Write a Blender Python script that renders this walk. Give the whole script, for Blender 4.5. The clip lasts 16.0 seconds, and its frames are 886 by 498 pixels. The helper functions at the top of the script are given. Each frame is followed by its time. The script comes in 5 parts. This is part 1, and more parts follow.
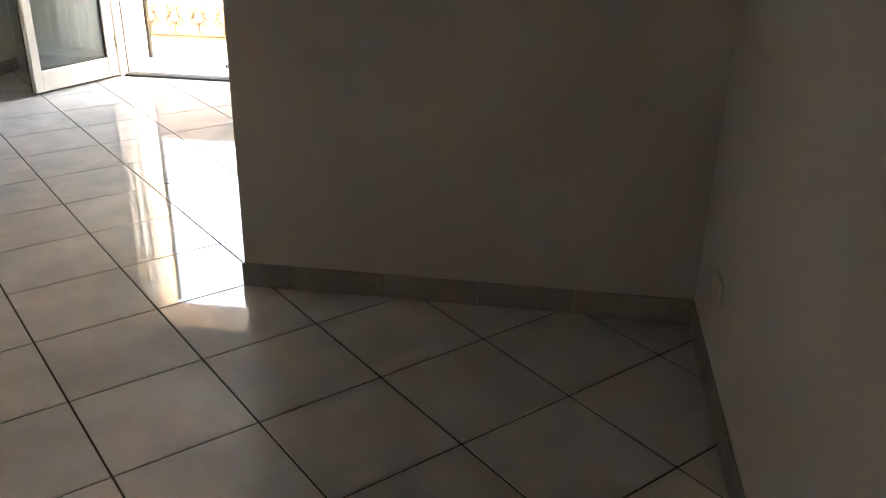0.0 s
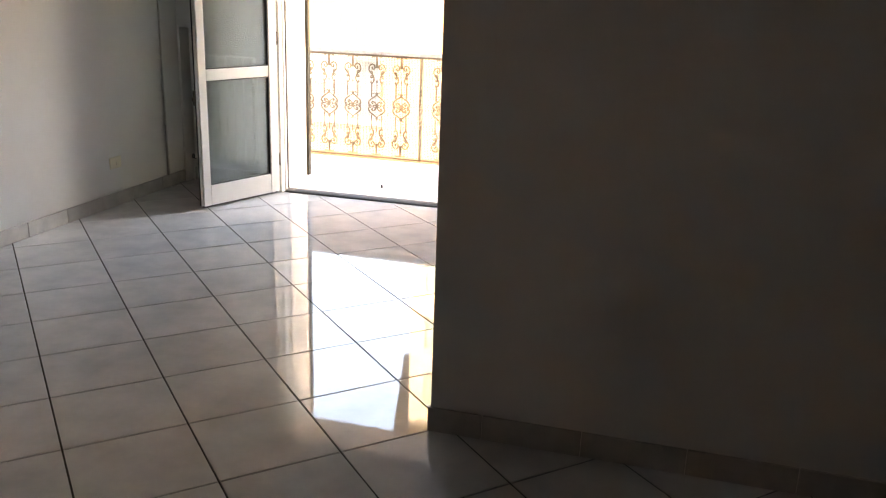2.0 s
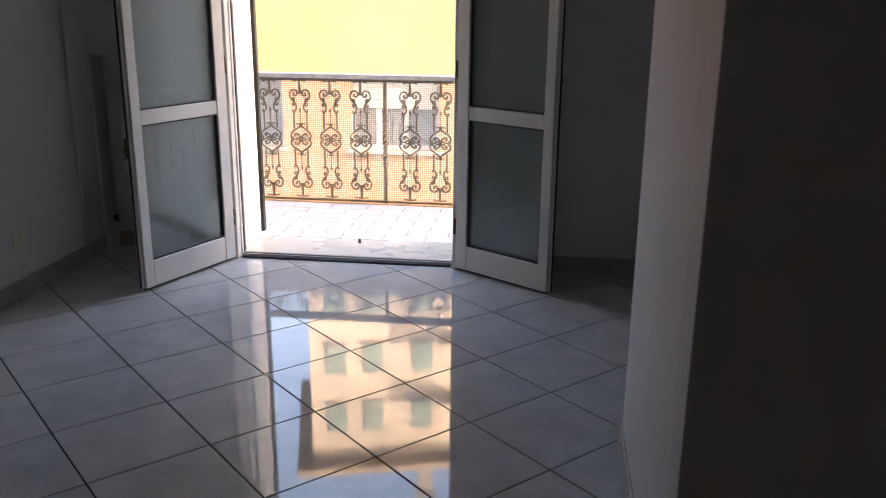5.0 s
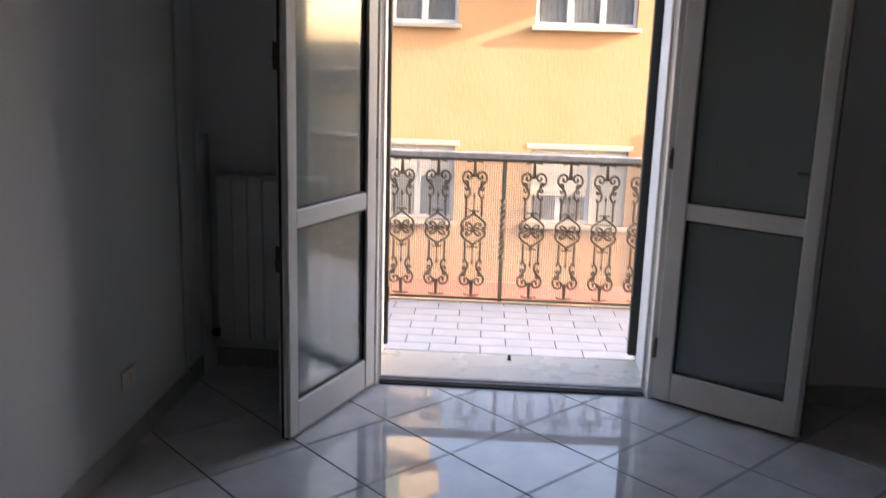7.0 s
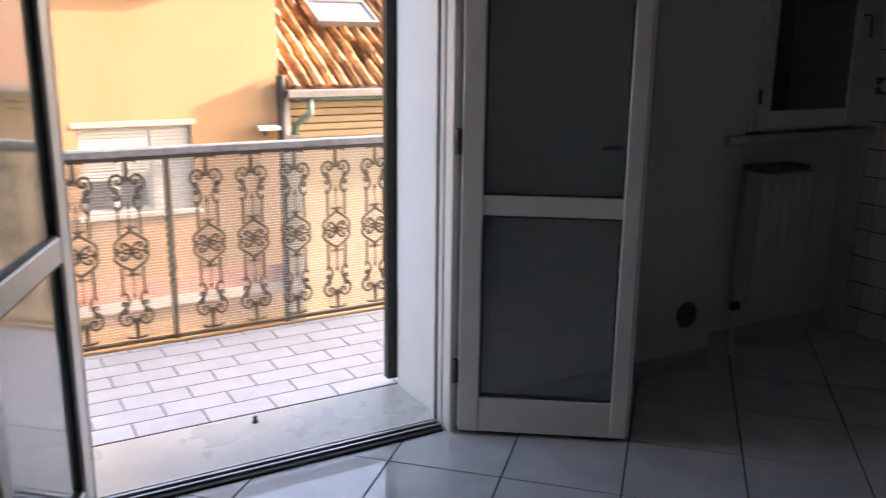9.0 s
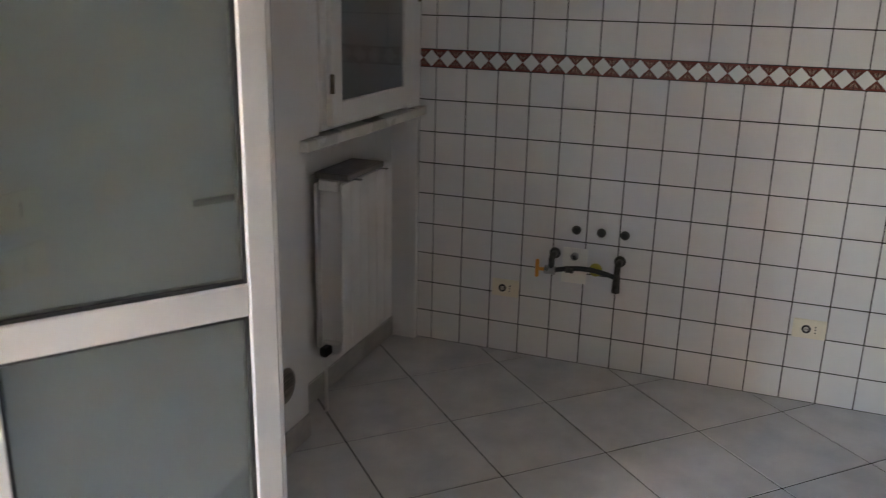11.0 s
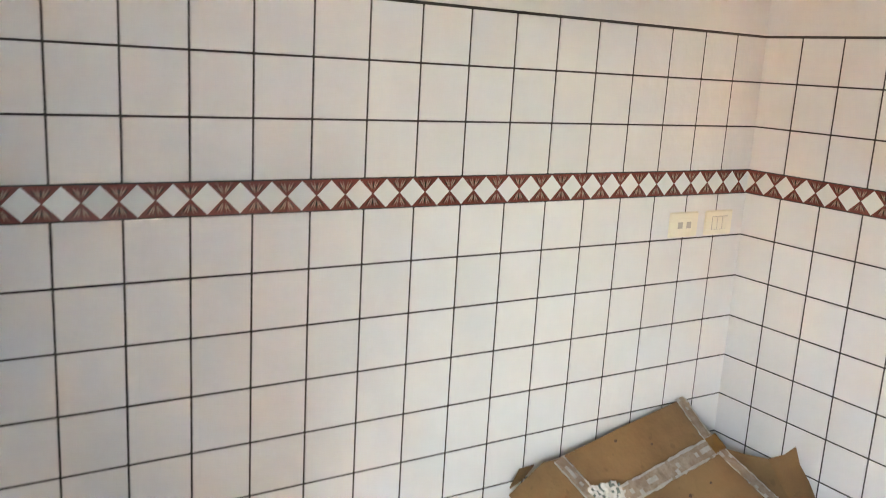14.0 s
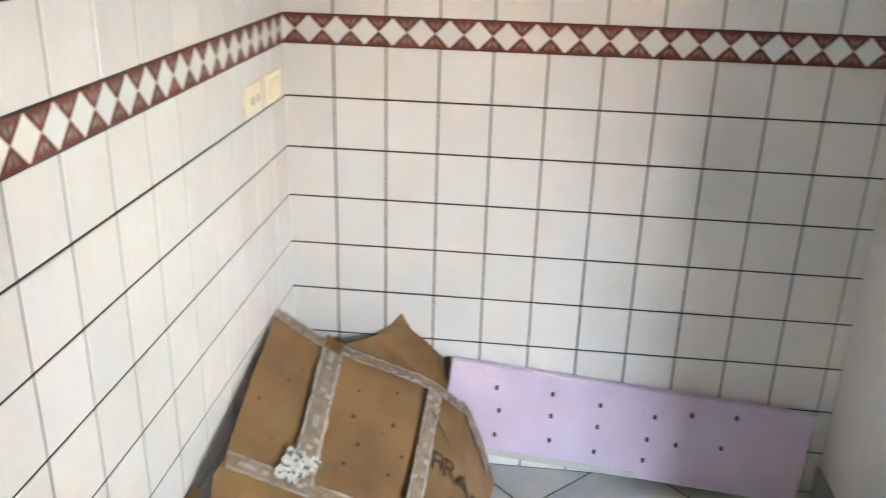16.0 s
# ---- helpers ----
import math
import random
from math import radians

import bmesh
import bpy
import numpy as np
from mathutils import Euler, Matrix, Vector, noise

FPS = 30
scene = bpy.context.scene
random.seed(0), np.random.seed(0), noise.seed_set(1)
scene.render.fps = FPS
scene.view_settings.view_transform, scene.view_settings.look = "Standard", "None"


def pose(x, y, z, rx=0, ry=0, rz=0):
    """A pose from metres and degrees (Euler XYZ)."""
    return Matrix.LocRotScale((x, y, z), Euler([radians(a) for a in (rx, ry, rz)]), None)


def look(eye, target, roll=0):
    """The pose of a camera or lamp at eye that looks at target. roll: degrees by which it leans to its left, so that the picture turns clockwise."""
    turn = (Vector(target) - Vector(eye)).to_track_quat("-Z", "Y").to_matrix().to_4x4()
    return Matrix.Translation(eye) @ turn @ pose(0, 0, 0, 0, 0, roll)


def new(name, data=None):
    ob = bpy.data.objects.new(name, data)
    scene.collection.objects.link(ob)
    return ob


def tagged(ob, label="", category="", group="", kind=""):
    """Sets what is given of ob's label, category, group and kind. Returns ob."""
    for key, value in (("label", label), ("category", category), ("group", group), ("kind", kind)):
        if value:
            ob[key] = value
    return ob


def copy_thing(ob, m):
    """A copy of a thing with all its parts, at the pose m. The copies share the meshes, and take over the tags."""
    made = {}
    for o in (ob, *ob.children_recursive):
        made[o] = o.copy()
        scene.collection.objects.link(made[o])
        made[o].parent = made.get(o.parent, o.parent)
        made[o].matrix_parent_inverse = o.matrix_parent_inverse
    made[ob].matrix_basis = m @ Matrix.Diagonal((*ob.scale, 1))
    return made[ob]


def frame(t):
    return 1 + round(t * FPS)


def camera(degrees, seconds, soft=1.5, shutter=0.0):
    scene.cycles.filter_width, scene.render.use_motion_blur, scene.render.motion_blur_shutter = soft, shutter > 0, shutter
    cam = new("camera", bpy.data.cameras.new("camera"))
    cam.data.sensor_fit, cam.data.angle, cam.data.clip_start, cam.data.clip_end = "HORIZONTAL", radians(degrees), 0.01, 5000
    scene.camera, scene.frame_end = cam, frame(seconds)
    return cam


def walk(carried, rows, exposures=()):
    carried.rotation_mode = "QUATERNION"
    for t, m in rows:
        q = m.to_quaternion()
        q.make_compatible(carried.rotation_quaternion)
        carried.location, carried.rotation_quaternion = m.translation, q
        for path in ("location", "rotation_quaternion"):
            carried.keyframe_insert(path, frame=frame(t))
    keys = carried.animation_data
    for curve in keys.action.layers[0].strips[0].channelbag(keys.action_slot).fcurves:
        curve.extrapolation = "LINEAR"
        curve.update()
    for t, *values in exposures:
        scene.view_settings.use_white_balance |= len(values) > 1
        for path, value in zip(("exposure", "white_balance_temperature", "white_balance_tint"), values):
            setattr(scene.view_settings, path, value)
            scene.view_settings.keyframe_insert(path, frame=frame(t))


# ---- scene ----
cam = camera(55.0, 16.0, soft=1.0, shutter=0.35)
PATH = [
    (0, (-0.553, -6.153, 1.594), (-0.805, -4.348, 0.771), 1.2),
    (0.5, (-0.805, -6.037, 1.591), (-0.97, -4.238, 0.733), 2.4),
    (1, (-0.922, -5.983, 1.621), (-1.239, -4.211, 0.743), 2.9),
    (1.5, (-0.938, -6.035, 1.629), (-1.392, -4.222, 0.917), 2.7),
    (2, (-0.975, -6.006, 1.646), (-1.483, -4.163, 1.059), 2.0),
    (2.5, (-1.068, -5.931, 1.644), (-1.582, -4.073, 1.11), 2.2),
    (3, (-1.169, -5.742, 1.66), (-1.752, -3.904, 1.129), 1.5),
    (3.5, (-1.349, -5.548, 1.66), (-2.012, -3.736, 1.136), 0.6),
    (4, (-1.626, -5.335, 1.642), (-2.144, -3.477, 1.115), 0.4),
    (4.2, (-1.723, -5.267, 1.637), (-2.171, -3.392, 1.107), 0.4),
    (6.3, (-2.925, -4.226, 1.583), (-3.016, -2.318, 0.989), 1.0),
    (6.5, (-3.086, -4.15, 1.59), (-3.196, -2.231, 1.039), 1.4),
    (7, (-3.519, -3.954, 1.653), (-3.62, -2.004, 1.221), 1.7),
    (7.5, (-3.835, -3.737, 1.701), (-3.837, -1.76, 1.402), 0.9),
    (8, (-4.084, -3.403, 1.7), (-3.898, -1.434, 1.403), 0.5),
    (8.5, (-4.306, -3.056, 1.679), (-3.75, -1.181, 1.262), 0.7),
    (9, (-4.338, -2.669, 1.632), (-3.375, -0.986, 1.142), 0.7),
    (9.5, (-4.268, -2.27, 1.63), (-3.022, -0.808, 1.072), 1.8),
    (10, (-4.14, -1.863, 1.621), (-2.623, -0.705, 1.024), 3.0),
    (10.2, (-4.064, -1.757, 1.632), (-2.483, -0.686, 1.037), 2.9),
    (12.3, (-3.051, -0.653, 1.737), (-1.133, -0.745, 1.178), -0.4),
    (12.5, (-2.925, -0.611, 1.719), (-1.012, -0.809, 1.17), -0.2),
    (13, (-2.640, -0.575, 1.686), (-0.787, -1.09, 1.13), 0.8),
    (13.5, (-2.317, -0.485, 1.677), (-0.58, -1.324, 1.137), 2.75),
    (14, (-1.975, -0.518, 1.732), (-0.318, -1.556, 1.306), 3.35),
    (14.5, (-1.609, -0.615, 1.787), (-0.095, -1.808, 1.256), 3.7),
    (15, (-1.283, -0.562, 1.727), (-0.175, -2.085, 1.053), 4.1),
    (15.5, (-1.017, -0.54, 1.723), (-0.293, -2.253, 0.988), 2.5),
    (16, (-0.715, -0.621, 1.705), (-0.528, -2.469, 0.966), 1.65),
]
EXPOSURES = [
    (0.0, 5.85, 9800, 18), (1.0, 5.75, 9800, 18), (2.0, 5.1, 9100, 20), (3.0, 4.3, 8200, 21), (4.0, 3.85, 7600, 22), (6.3, 3.55, 7300, 23),
    (7.0, 3.25, 7200, 23), (8.0, 3.0, 7100, 23), (9.0, 3.2, 7200, 23), (10.2, 4.3, 7900, 22), (12.3, 7.2, 8700, 19), (13.5, 7.3, 8600, 18), (14.0, 7.0, 8600, 18), (14.5, 7.0, 8500, 16), (15.0, 7.3, 8500, 18), (16.0, 7.3, 8500, 18),
]
walk(cam, [(t, look(eye, target, roll)) for t, eye, target, roll in PATH], EXPOSURES)

# ---- world and sun ----
world = bpy.data.worlds.new("sky")
scene.world = world
world.use_nodes = True
wn = world.node_tree
sky = wn.nodes.new("ShaderNodeTexSky")
sky.sky_type, sky.sun_disc = "NISHITA", False
sky.sun_elevation, sky.sun_rotation = radians(20), radians(98)
sky.air_density, sky.dust_density, sky.ozone_density = 1.0, 3.0, 1.0
wn.links.new(sky.outputs[0], wn.nodes["Background"].inputs[0])
wn.nodes["Background"].inputs[1].default_value = 0.15
sun = new("sun", bpy.data.lights.new("sun", "SUN"))
sun.data.energy, sun.data.angle, sun.data.color = 3.0, radians(0.8), (1.0, 0.93, 0.81)
sun.matrix_world = look((37.5, -5.0, 13.5), (0, 0, 0))

# The door opening guides the sky's light into the room.
opening = new("door_daylight", bpy.data.lights.new("door_daylight", "AREA"))
opening.data.shape, opening.data.size, opening.data.size_y = "RECTANGLE", 1.45, 2.32
opening.data.cycles.is_portal = True
opening.matrix_world = look((-3.365, 0.73, 1.16), (-3.365, -1.0, 1.16))


# ---- materials ----
def srgb(r, g, b):
    return tuple(((c / 255 + 0.055) / 1.055) ** 2.4 if c > 10 else c / 3300 for c in (r, g, b))


def material(name, base, rough=0.5, metal=0.0, vary=0.06, scale=6.0, fine=60.0, bump=0.05, tint=None, spots=0.0,
             per_piece=0.0, coat=0.0, transmission=0.0, detail_rough=0.08, bump_scale=None, specular=0.5, streak=1.0):
    """A surface with variation at two scales, fine relief, and a little change from piece to piece."""
    m = bpy.data.materials.new(name)
    m.use_nodes = True
    nt = m.node_tree
    b = nt.nodes["Principled BSDF"]
    b.inputs["Roughness"].default_value, b.inputs["Metallic"].default_value = rough, metal
    b.inputs["Specular IOR Level"].default_value = specular
    b.inputs["Coat Weight"].default_value = coat
    b.inputs["Coat Roughness"].default_value = 0.05
    b.inputs["Transmission Weight"].default_value = transmission
    co = nt.nodes.new("ShaderNodeTexCoord")
    big = nt.nodes.new("ShaderNodeTexNoise")
    big.inputs["Scale"].default_value, big.inputs["Detail"].default_value = scale, 6
    small = nt.nodes.new("ShaderNodeTexNoise")
    small.inputs["Scale"].default_value, small.inputs["Detail"].default_value = fine, 4
    geo = nt.nodes.new("ShaderNodeNewGeometry")
    info = nt.nodes.new("ShaderNodeObjectInfo")
    shift = nt.nodes.new("ShaderNodeVectorMath")
    shift.operation = "ADD"
    nt.links.new(geo.outputs["Position"], shift.inputs[0])
    nt.links.new(info.outputs["Random"], shift.inputs[1])
    for n in (big, small):
        nt.links.new(shift.outputs[0], n.inputs["Vector"])
    mix = nt.nodes.new("ShaderNodeMix")
    mix.data_type = "RGBA"
    other = tint or tuple(c * (1 - 3 * vary) for c in base)
    mix.inputs["A"].default_value = (*base, 1)
    mix.inputs["B"].default_value = (*other, 1)
    ramp = nt.nodes.new("ShaderNodeMapRange")
    ramp.inputs["From Min"].default_value, ramp.inputs["From Max"].default_value = 0.35, 0.7
    nt.links.new(big.outputs["Fac"], ramp.inputs["Value"])
    nt.links.new(ramp.outputs[0], mix.inputs["Factor"])
    hue = nt.nodes.new("ShaderNodeHueSaturation")
    val = nt.nodes.new("ShaderNodeMath")
    val.operation, val.use_clamp = "MULTIPLY_ADD", False
    val.inputs[1].default_value, val.inputs[2].default_value = vary * 2, 1 - vary
    nt.links.new(small.outputs["Fac"], val.inputs[0])
    piece = nt.nodes.new("ShaderNodeMath")
    piece.operation = "MULTIPLY_ADD"
    piece.inputs[1].default_value, piece.inputs[2].default_value = per_piece, -per_piece / 2
    nt.links.new(info.outputs["Random"], piece.inputs[0])
    total = nt.nodes.new("ShaderNodeMath")
    nt.links.new(val.outputs[0], total.inputs[0])
    nt.links.new(piece.outputs[0], total.inputs[1])
    nt.links.new(total.outputs[0], hue.inputs["Value"])
    nt.links.new(mix.outputs["Result"], hue.inputs["Color"])
    colour = hue.outputs["Color"]
    if spots:
        v = nt.nodes.new("ShaderNodeTexNoise")
        v.inputs["Scale"].default_value, v.inputs["Detail"].default_value = scale * 5, 2
        nt.links.new(shift.outputs[0], v.inputs["Vector"])
        r2 = nt.nodes.new("ShaderNodeMapRange")
        r2.inputs["From Min"].default_value, r2.inputs["From Max"].default_value = 0.66, 0.72
        r2.inputs["To Max"].default_value = spots
        nt.links.new(v.outputs["Fac"], r2.inputs["Value"])
        dark = nt.nodes.new("ShaderNodeMix")
        dark.data_type = "RGBA"
        dark.inputs["B"].default_value = (*(c * 0.35 for c in base), 1)
        nt.links.new(r2.outputs[0], dark.inputs["Factor"])
        nt.links.new(colour, dark.inputs["A"])
        colour = dark.outputs["Result"]
    nt.links.new(colour, b.inputs["Base Color"])
    rr = nt.nodes.new("ShaderNodeMath")
    rr.operation = "MULTIPLY_ADD"
    rr.inputs[1].default_value, rr.inputs[2].default_value = detail_rough * 2, max(0.0, rough - detail_rough)
    nt.links.new(big.outputs["Fac"], rr.inputs[0])
    nt.links.new(rr.outputs[0], b.inputs["Roughness"])
    if bump:
        bm_ = nt.nodes.new("ShaderNodeBump")
        bm_.inputs["Strength"].default_value, bm_.inputs["Distance"].default_value = bump, 0.01
        src = small
        if bump_scale:
            src = nt.nodes.new("ShaderNodeTexNoise")
            src.inputs["Scale"].default_value, src.inputs["Detail"].default_value = bump_scale, 3
            drawn = nt.nodes.new("ShaderNodeVectorMath")
            drawn.operation = "MULTIPLY"
            drawn.inputs[1].default_value = (1, 1, streak)
            nt.links.new(shift.outputs[0], drawn.inputs[0])
            nt.links.new(drawn.outputs[0], src.inputs["Vector"])
        nt.links.new(src.outputs["Fac"], bm_.inputs["Height"])
        nt.links.new(bm_.outputs[0], b.inputs["Normal"])
    return m


PAINT = material("wall_paint", (0.74, 0.73, 0.705), 0.75, vary=0.03, scale=1.6, fine=220, bump=0.08, detail_rough=0.05)
CEIL = material("ceiling_paint", (0.80, 0.79, 0.77), 0.85, vary=0.02, scale=1.2, fine=150, bump=0.05)
GROUT = material("floor_grout", (0.022, 0.017, 0.013), 0.9, vary=0.1, scale=8, bump=0.2)
FLOOR_TILE = material("glazed_floor_tile", (0.62, 0.62, 0.61), 0.032, vary=0.035, scale=5.5, fine=38, bump=0.0, tint=(0.49, 0.50, 0.505),
                      per_piece=0.05, detail_rough=0.02, specular=0.58)
SKIRT = material("skirting_tile", (0.50, 0.48, 0.45), 0.22, vary=0.06, scale=9, fine=50, bump=0.01, tint=(0.40, 0.385, 0.36), per_piece=0.06)
WALL_TILE = material("glazed_wall_tile", (0.78, 0.775, 0.755), 0.12, vary=0.02, scale=3, fine=25, bump=0.2, per_piece=0.035, detail_rough=0.04, bump_scale=22)
WALL_GROUT = material("wall_grout", (0.055, 0.049, 0.043), 0.9, vary=0.12, scale=14, bump=0.1)
BORDER_RED = material("border_red", srgb(124, 66, 56), 0.25, vary=0.12, scale=40, fine=200, bump=0.03, tint=srgb(110, 58, 50), per_piece=0.05)
BORDER_DARK = material("border_motif", srgb(44, 52, 42), 0.25, vary=0.12, scale=60, fine=200, bump=0.03)
BORDER_LIGHT = material("border_leaf", srgb(176, 150, 136), 0.25, vary=0.1, scale=60, fine=200, bump=0.03)
WHITE_WOOD = material("white_lacquer", (0.74, 0.72, 0.67), 0.34, vary=0.025, scale=4, fine=90, bump=0.02, per_piece=0.02)
GASKET = material("dark_gasket", (0.03, 0.03, 0.03), 0.6, vary=0.1, bump=0.02)
ALU = material("dull_aluminium", (0.42, 0.42, 0.42), 0.38, metal=0.9, vary=0.06, scale=9, bump=0.02)
BRASS = material("brass_hinge", (0.16, 0.13, 0.09), 0.42, metal=0.9, vary=0.15, scale=40, bump=0.05)
BLACK = material("black_plastic", (0.015, 0.015, 0.015), 0.4, vary=0.1, bump=0.02)
MARBLE = material("marble_sill", (0.63, 0.60, 0.54), 0.28, vary=0.06, scale=3.5, fine=30, bump=0.02, tint=(0.57, 0.54, 0.48))
RADIATOR = material("radiator_enamel", (0.70, 0.69, 0.66), 0.32, vary=0.03, scale=5, bump=0.01, tint=(0.62, 0.60, 0.56))
IVORY = material("ivory_plastic", srgb(233, 227, 206), 0.4, vary=0.02, scale=20, bump=0.01)
CREAM_PLASTIC = material("cream_plastic", srgb(238, 236, 226), 0.4, vary=0.02, scale=20, bump=0.01)
SHELF = material("brown_stone_shelf", (0.20, 0.17, 0.145), 0.4, vary=0.1, scale=14, bump=0.03)
SLOT = material("socket_hole", (0.02, 0.018, 0.016), 0.6, vary=0.1, bump=0.0)
IRON = material("old_bronze_iron", (0.20, 0.16, 0.115), 0.5, metal=0.1, vary=0.14, scale=30, fine=120, bump=0.15, tint=(0.15, 0.12, 0.085))
POST = material("pale_bronze_iron", (0.30, 0.25, 0.18), 0.45, metal=0.15, vary=0.12, scale=30, fine=120, bump=0.12, tint=(0.22, 0.18, 0.13))
RAIL = material("galvanised_rail", (0.58, 0.57, 0.55), 0.4, metal=0.15, vary=0.12, scale=16, fine=90, bump=0.12, tint=(0.40, 0.39, 0.37), spots=0.7)
NET = material("plastic_net", (0.82, 0.80, 0.75), 0.6, vary=0.04, bump=0.0)
BALC_TILE = material("balcony_tile", (0.56, 0.56, 0.58), 0.5, vary=0.04, scale=7, fine=60, bump=0.05, per_piece=0.05)
BALC_GROUT = material("balcony_grout", (0.035, 0.03, 0.027), 0.9, vary=0.1, bump=0.1)
GREEN = material("dark_green_shutter", (0.007, 0.011, 0.009), 0.45, vary=0.1, bump=0.03)
PIPE = material("worn_pipe_metal", (0.11, 0.105, 0.095), 0.45, metal=0.75, vary=0.2, scale=45, bump=0.12)
CHROME = material("dull_chrome", (0.42, 0.41, 0.39), 0.28, metal=1.0, vary=0.1, scale=30, bump=0.02)
ORANGE_TAP = material("orange_tap", srgb(224, 150, 40), 0.4, vary=0.05, bump=0.01)
YELLOW = material("yellow_cap", srgb(170, 160, 56), 0.45, vary=0.08, bump=0.02)
CARD = material("brown_cardboard", srgb(146, 112, 74), 0.85, vary=0.07, scale=5, fine=130, bump=0.25, tint=srgb(122, 90, 57), spots=0.3, bump_scale=60)
TAPE = material("clear_tape", srgb(205, 186, 168), 0.25, vary=0.12, scale=34, fine=160, bump=0.5, tint=srgb(178, 152, 128), bump_scale=70)
TAPE_EDGE = material("white_tape_edge", srgb(222, 219, 214), 0.3, vary=0.12, scale=40, fine=200, bump=0.5, tint=srgb(206, 198, 188), bump_scale=90)
DIRTY_TAPE = material("dirty_tape", srgb(120, 132, 122), 0.35, vary=0.2, scale=60, bump=0.3)
KRAFT_TAPE = material("kraft_tape", srgb(172, 122, 62), 0.4, vary=0.1, scale=30, bump=0.1)
STAIN = material("greasy_stain", srgb(92, 62, 36), 0.6, vary=0.15, scale=40, bump=0.05)
MAROON = material("maroon_carton", srgb(104, 30, 44), 0.45, vary=0.08, scale=8, bump=0.03)
KRAFT = material("faded_carton", srgb(176, 150, 118), 0.8, vary=0.07, scale=10, bump=0.05)
INK = material("printed_ink", srgb(78, 58, 38), 0.8, vary=0.1, bump=0.0)
PRINT_PALE = material("pale_print", srgb(190, 150, 140), 0.5, vary=0.1, scale=60, bump=0.0)
PAPER = material("magazine_paper", srgb(160, 156, 148), 0.35, vary=0.06, scale=20, bump=0.02)
PAPER_DARK = material("magazine_cover", srgb(52, 54, 56), 0.3, vary=0.15, scale=24, bump=0.02)
FOAM = material("lilac_foam", srgb(212, 198, 222), 0.7, vary=0.035, scale=4, fine=160, bump=0.08, tint=srgb(198, 182, 204), spots=0.10)
FOAM_EDGE = material("foam_edge", srgb(196, 200, 196), 0.8, vary=0.05, scale=10, bump=0.08)
FOAM_HOLE = material("foam_hole", srgb(70, 58, 60), 0.9, vary=0.1, bump=0.0)
OCHRE = material("ochre_render", (0.40, 0.235, 0.118), 0.85, vary=0.04, scale=0.7, fine=14, bump=0.3, tint=(0.365, 0.21, 0.10), bump_scale=22, streak=0.3)
OCHRE_PALE = material("pale_ochre_render", (0.46, 0.34, 0.20), 0.85, vary=0.04, scale=0.8, fine=14, bump=0.2)
BAND = material("salmon_band", (0.52, 0.22, 0.14), 0.85, vary=0.05, scale=2, bump=0.1)
BAND_WHITE = material("pale_band", (0.44, 0.40, 0.34), 0.8, vary=0.05, scale=2, bump=0.1)
STONE = material("window_stone", (0.38, 0.34, 0.28), 0.75, vary=0.06, scale=5, bump=0.1)
WHITE_PVC = material("white_window", (0.56, 0.56, 0.55), 0.4, vary=0.02, bump=0.0)
CURTAIN = material("sheer_curtain", (0.74, 0.74, 0.74), 0.9, vary=0.05, scale=10, bump=0.1)
SHUTTER = material("roller_shutter", (0.48, 0.45, 0.38), 0.6, vary=0.04, scale=6, bump=0.03)
GRILLE = material("grey_grille", (0.24, 0.225, 0.205), 0.6, vary=0.1, bump=0.0)
GUTTER = material("grey_gutter", (0.23, 0.21, 0.19), 0.5, metal=0.4, vary=0.08, bump=0.05)
COPPER = material("green_downpipe", (0.17, 0.26, 0.22), 0.5, metal=0.2, vary=0.1, bump=0.05)
ROOF_TILE = material("terracotta_roof_tile", srgb(228, 196, 158), 0.85, vary=0.10, scale=5, fine=30, bump=0.25, tint=srgb(190, 140, 100), per_piece=0.4)
ROOF_RED = material("red_clay_roof_tile", srgb(190, 92, 62), 0.85, vary=0.10, scale=5, fine=30, bump=0.25, tint=srgb(160, 74, 52), per_piece=0.3)
ROOF_BASE = material("roof_mortar", srgb(138, 98, 72), 0.9, vary=0.1, scale=5, bump=0.2)
CREAM = material("cream_render", (0.60, 0.50, 0.38), 0.85, vary=0.04, scale=0.5, bump=0.1)
TOWER_SHUT = material("green_window", (0.25, 0.32, 0.26), 0.5, vary=0.06, scale=3, bump=0.02)
ASPHALT = material("asphalt", (0.06, 0.06, 0.058), 0.9, vary=0.1, scale=3, fine=60, bump=0.3)
CHALK = material("white_exterior_paint", (0.62, 0.60, 0.56), 0.85, vary=0.04, scale=2, fine=120, bump=0.15)


def glass_material(name, base, rough, dust):
    m = bpy.data.materials.new(name)
    m.use_nodes = True
    nt = m.node_tree
    b = nt.nodes["Principled BSDF"]
    b.inputs["Base Color"].default_value = (*base, 1)
    b.inputs["Transmission Weight"].default_value = 1 - dust
    b.inputs["Roughness"].default_value = rough
    b.inputs["IOR"].default_value = 1.45
    b.inputs["Coat Weight"].default_value = 1.0 if rough > 0.1 else 0.0
    b.inputs["Coat Roughness"].default_value = 0.04
    n = nt.nodes.new("ShaderNodeTexNoise")
    n.inputs["Scale"].default_value, n.inputs["Detail"].default_value = 3, 4
    mr = nt.nodes.new("ShaderNodeMapRange")
    mr.inputs["To Min"].default_value, mr.inputs["To Max"].default_value = rough * 0.85, rough * 1.15 + 0.01
    nt.links.new(n.outputs["Fac"], mr.inputs["Value"])
    nt.links.new(mr.outputs[0], b.inputs["Roughness"])
    return m


FROSTED = glass_material("etched_glass", (0.62, 0.71, 0.67), 0.11, 0.12)
CLEAR = glass_material("dark_window_glass", (0.75, 0.8, 0.8), 0.02, 0.03)


